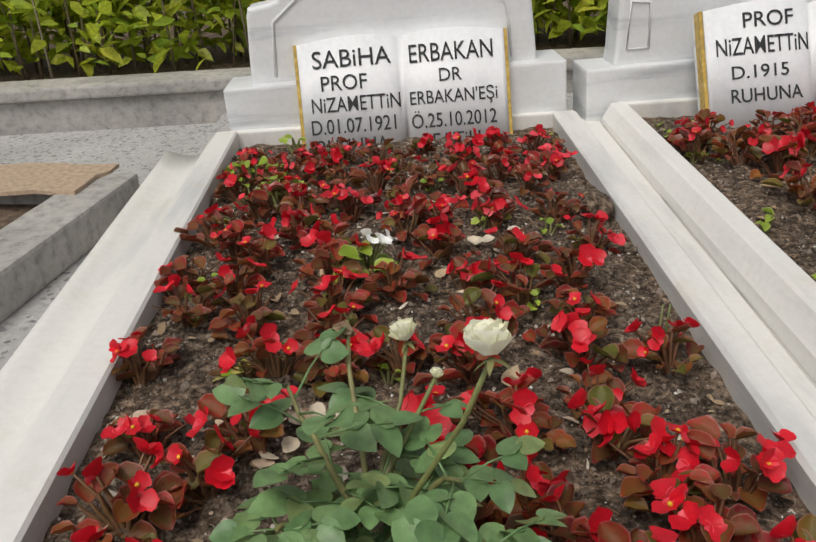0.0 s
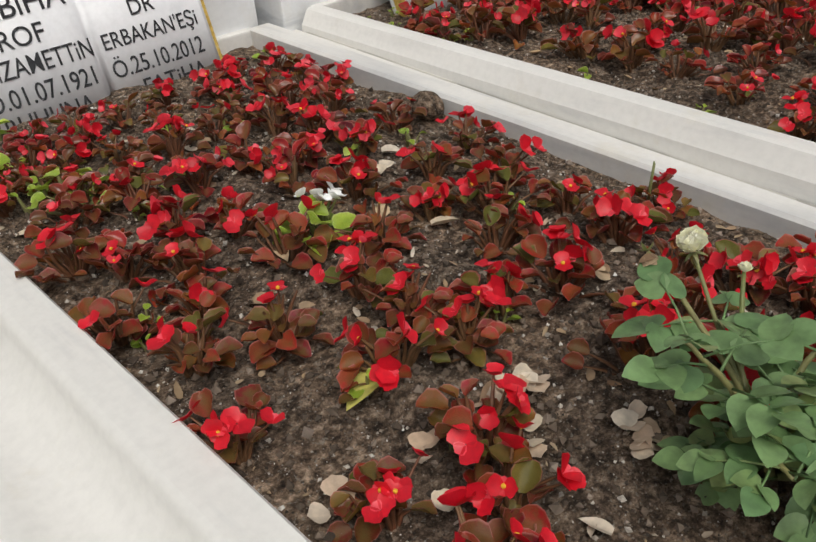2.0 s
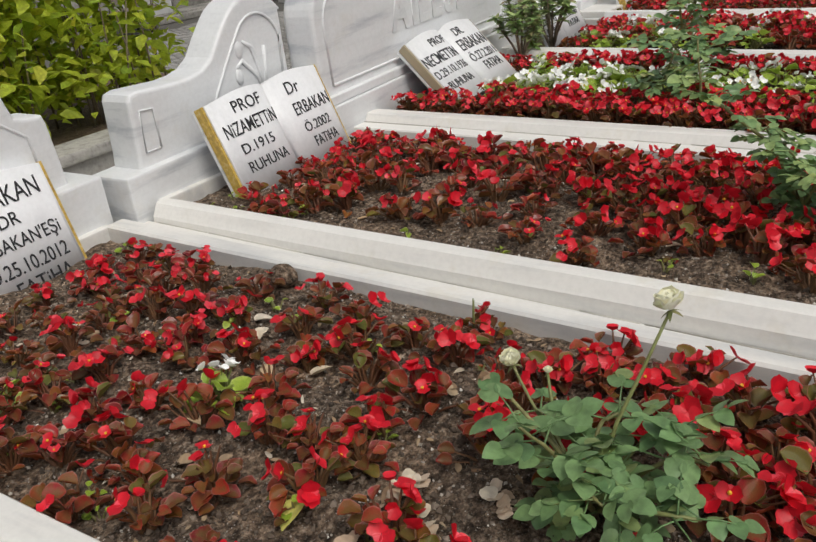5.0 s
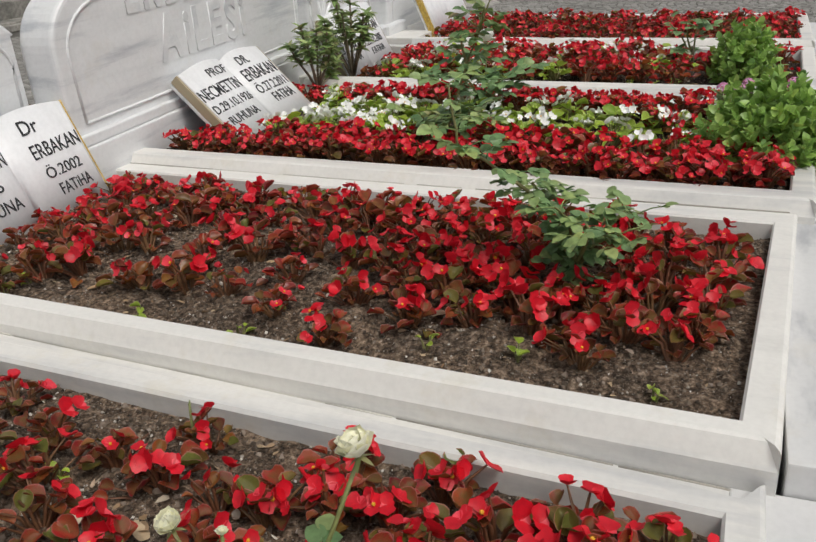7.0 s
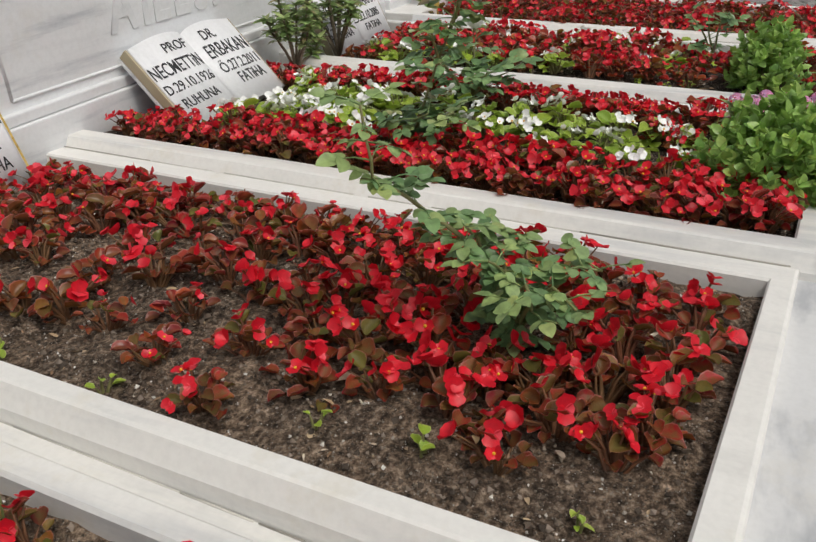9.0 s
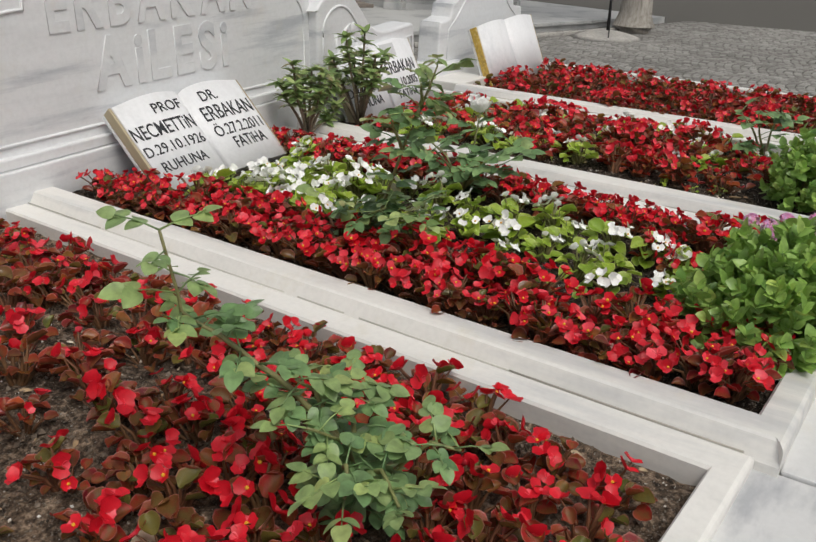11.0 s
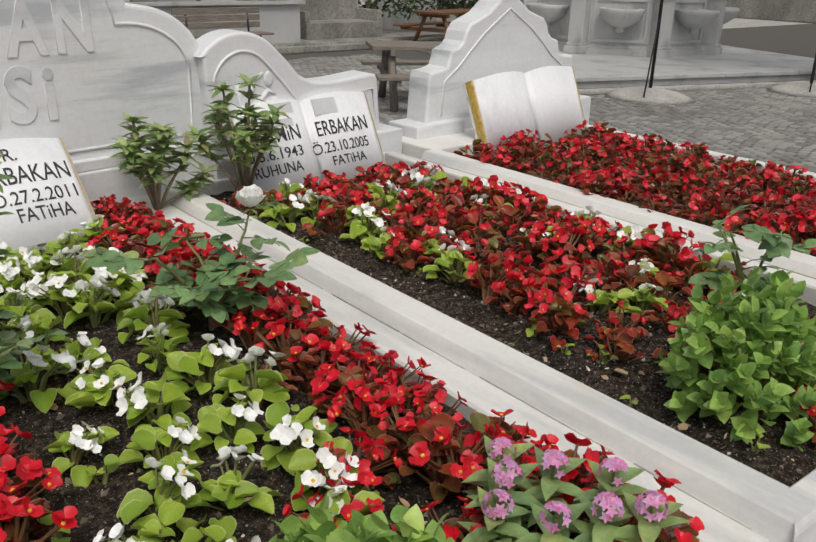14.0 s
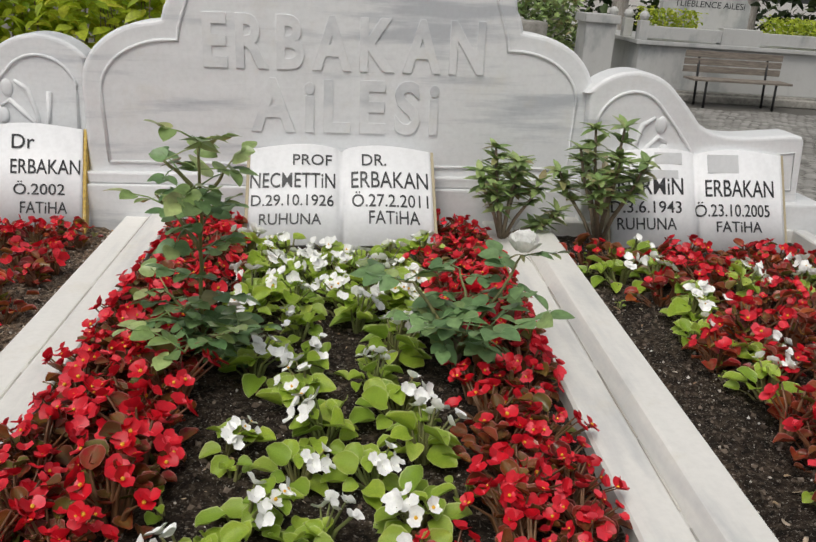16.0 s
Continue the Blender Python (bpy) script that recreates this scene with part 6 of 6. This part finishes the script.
planter_tomb()
for k, (x0, x1, s) in enumerate(((7.65, 8.65, 111), (9.9, 11.0, 112))):
    leaf_cloud("tomb_hedge", 900, lambda q, x0=x0, x1=x1: (q.uniform(x0, x1), 14.17 + q.gauss(0, 0.12), PLAZA + 1.12 + 0.32 * q.random() * (1 + 0.3 * noise.noise((x0, q.random() * 2, 0)))), 0.075, HEDGE, "yellow-green clipped hedge on a tomb wall", "hedge", s)


def park_bench(x, y, turn):
    g = root("park_bench", x, y, PLAZA, "dark wooden slatted bench on iron legs", "bench")
    g.rotation_euler = (0, 0, turn)
    for k in range(3):
        bm = bmesh.new()
        box(bm, -0.85, 0.85, -0.22 + 0.14 * k, -0.10 + 0.14 * k, 0.42, 0.455, 0.005)
        part("seat_slat", bm, WEATHERED, g)
    for k in range(3):
        bm = bmesh.new()
        box(bm, -0.85, 0.85, 0.22, 0.25, 0.52 + 0.12 * k, 0.62 + 0.12 * k, 0.005)
        part("back_slat", bm, WEATHERED, g)
    for s in (-0.6, 0.6):
        bm = bmesh.new()
        tube(bm, [(s, -0.18, 0.0), (s, -0.16, 0.42)], [0.022, 0.022], 6)
        tube(bm, [(s, 0.16, 0.0), (s, 0.2, 0.42), (s, 0.26, 0.86)], [0.022, 0.022, 0.022], 6)
        part("leg", bm, IRON, g)


park_bench(9.0, 13.0, 0.03)
bm = bmesh.new()
ped = root("stone_pedestal", 6.95, 14.3, PLAZA + 0.15, "pale stone gate pedestal with a cap", "pedestal")
box(bm, -0.26, 0.26, -0.26, 0.26, 0, 1.0, 0.01)
part("shaft", bm, OLDMARBLE, ped)
bm = bmesh.new()
box(bm, -0.31, 0.31, -0.31, 0.31, 1.0, 1.14, 0.015)
part("cap", bm, OLDMARBLE, ped)


def block_tomb(x, y, w, label, words_=None):
    g = root("block_tomb", x, y, PLAZA + 0.15, label, "tomb", "grey block tombs")
    bm = bmesh.new()
    box(bm, -w / 2, w / 2, -1.0, 1.0, 0, 0.32, 0.012)
    part("base", bm, GREYSTONE, g)
    bm = bmesh.new()
    box(bm, -w / 2 + 0.12, w / 2 - 0.12, -0.2, 0.05, 0.32, 1.55, 0.012)
    part("slab", bm, GREYSTONE, g)
    for s in (-1, 1):
        bm = bmesh.new()
        a, b = sorted((s * (w / 2 - 0.14), s * w / 2))
        box(bm, a, b, -0.95, -0.2, 0.32, 0.55, 0.012)
        part("arm", bm, GREYSTONE, g)


block_tomb(12.5, 15.2, 2.0, "large grey weathered stone block tomb")
block_tomb(5.0, 16.2, 1.8, "grey weathered stone tomb under trees")
block_tomb(2.6, 16.4, 1.7, "grey weathered stone tomb under trees")
white_tomb = root("white_tomb", 15.6, 15.8, PLAZA + 0.15, "pale marble family headstone among shrubs", "tomb")
out = [(-0.9, 0.0), (-0.9, 1.1)] + arc(0, 1.1, 0.85, 0.28, 175, 5, 12) + [(0.9, 1.1), (0.9, 0.0)]
part("headstone", slab_of(out, -0.08, 0.08, 0.012), OLDMARBLE, white_tomb)
words("TATLIDiL AiLESi", 0.12, 1.3, Matrix.Translation((0, -0.083, 1.0)) @ pose(0, 0, 0, 90), white_tomb, INK, 0.002, "lettering", "black painted letters")

# far fence, woodland
bm = bmesh.new()
box(bm, 33.0, 33.3, -10, 22, PLAZA, 0.75, 0.02)
tagged(obj("far_wall", bm, GREYSTONE), "long low stone wall beyond the plaza", "wall", kind="structure")
fence = root("board_fence", 33.6, 6, PLAZA, "dark brown board fence beyond the plaza", "fence")
for k in range(40):
    bm = bmesh.new()
    box(bm, -0.03, 0.03, -16 + 0.8 * k, -16 + 0.8 * k + 0.77, 0.0, 2.2, 0.004)
    part("board", bm, BROWNWOOD, fence)
for k, (x, y, r, h) in enumerate(((5.5, 19.0, 0.24, 5.0), (7.9, 20.5, 0.22, 5.2), (8.8, 18.6, 0.20, 4.8), (12.5, 20.0, 0.25, 5.4), (16.2, 19.0, 0.26, 5.2), (19.8, 15.0, 0.30, 5.0), (1.5, 15.0, 0.25, 5.0))):
    big_tree(x, y, r, h, 120 + k, "dark-trunked tree among the tombs", 900)
leaf_cloud("woodland_undergrowth", 12000, lambda q: (q.uniform(-8, 26), 21.5 + q.gauss(0, 1.2), PLAZA + 0.1 + 4.2 * q.random()), 0.30, FARLEAF, "dark green woodland undergrowth behind tombs", "undergrowth", 131)
leaf_cloud("tomb_shrubs", 2600, lambda q: (q.uniform(4.4, 7.4), 16.9 + q.gauss(0, 0.35), 0.1 + 1.1 * q.random()), 0.14, SHRUB, "green shrubs behind a stone pedestal", "shrub", 132)
leaf_cloud("tomb_shrubs", 1500, lambda q: (q.uniform(13.9, 17.6), 14.9 + q.gauss(0, 0.3), 0.1 + 0.9 * q.random()), 0.12, FARLEAF, "dark green shrubs before a pale tomb", "shrub", 133)
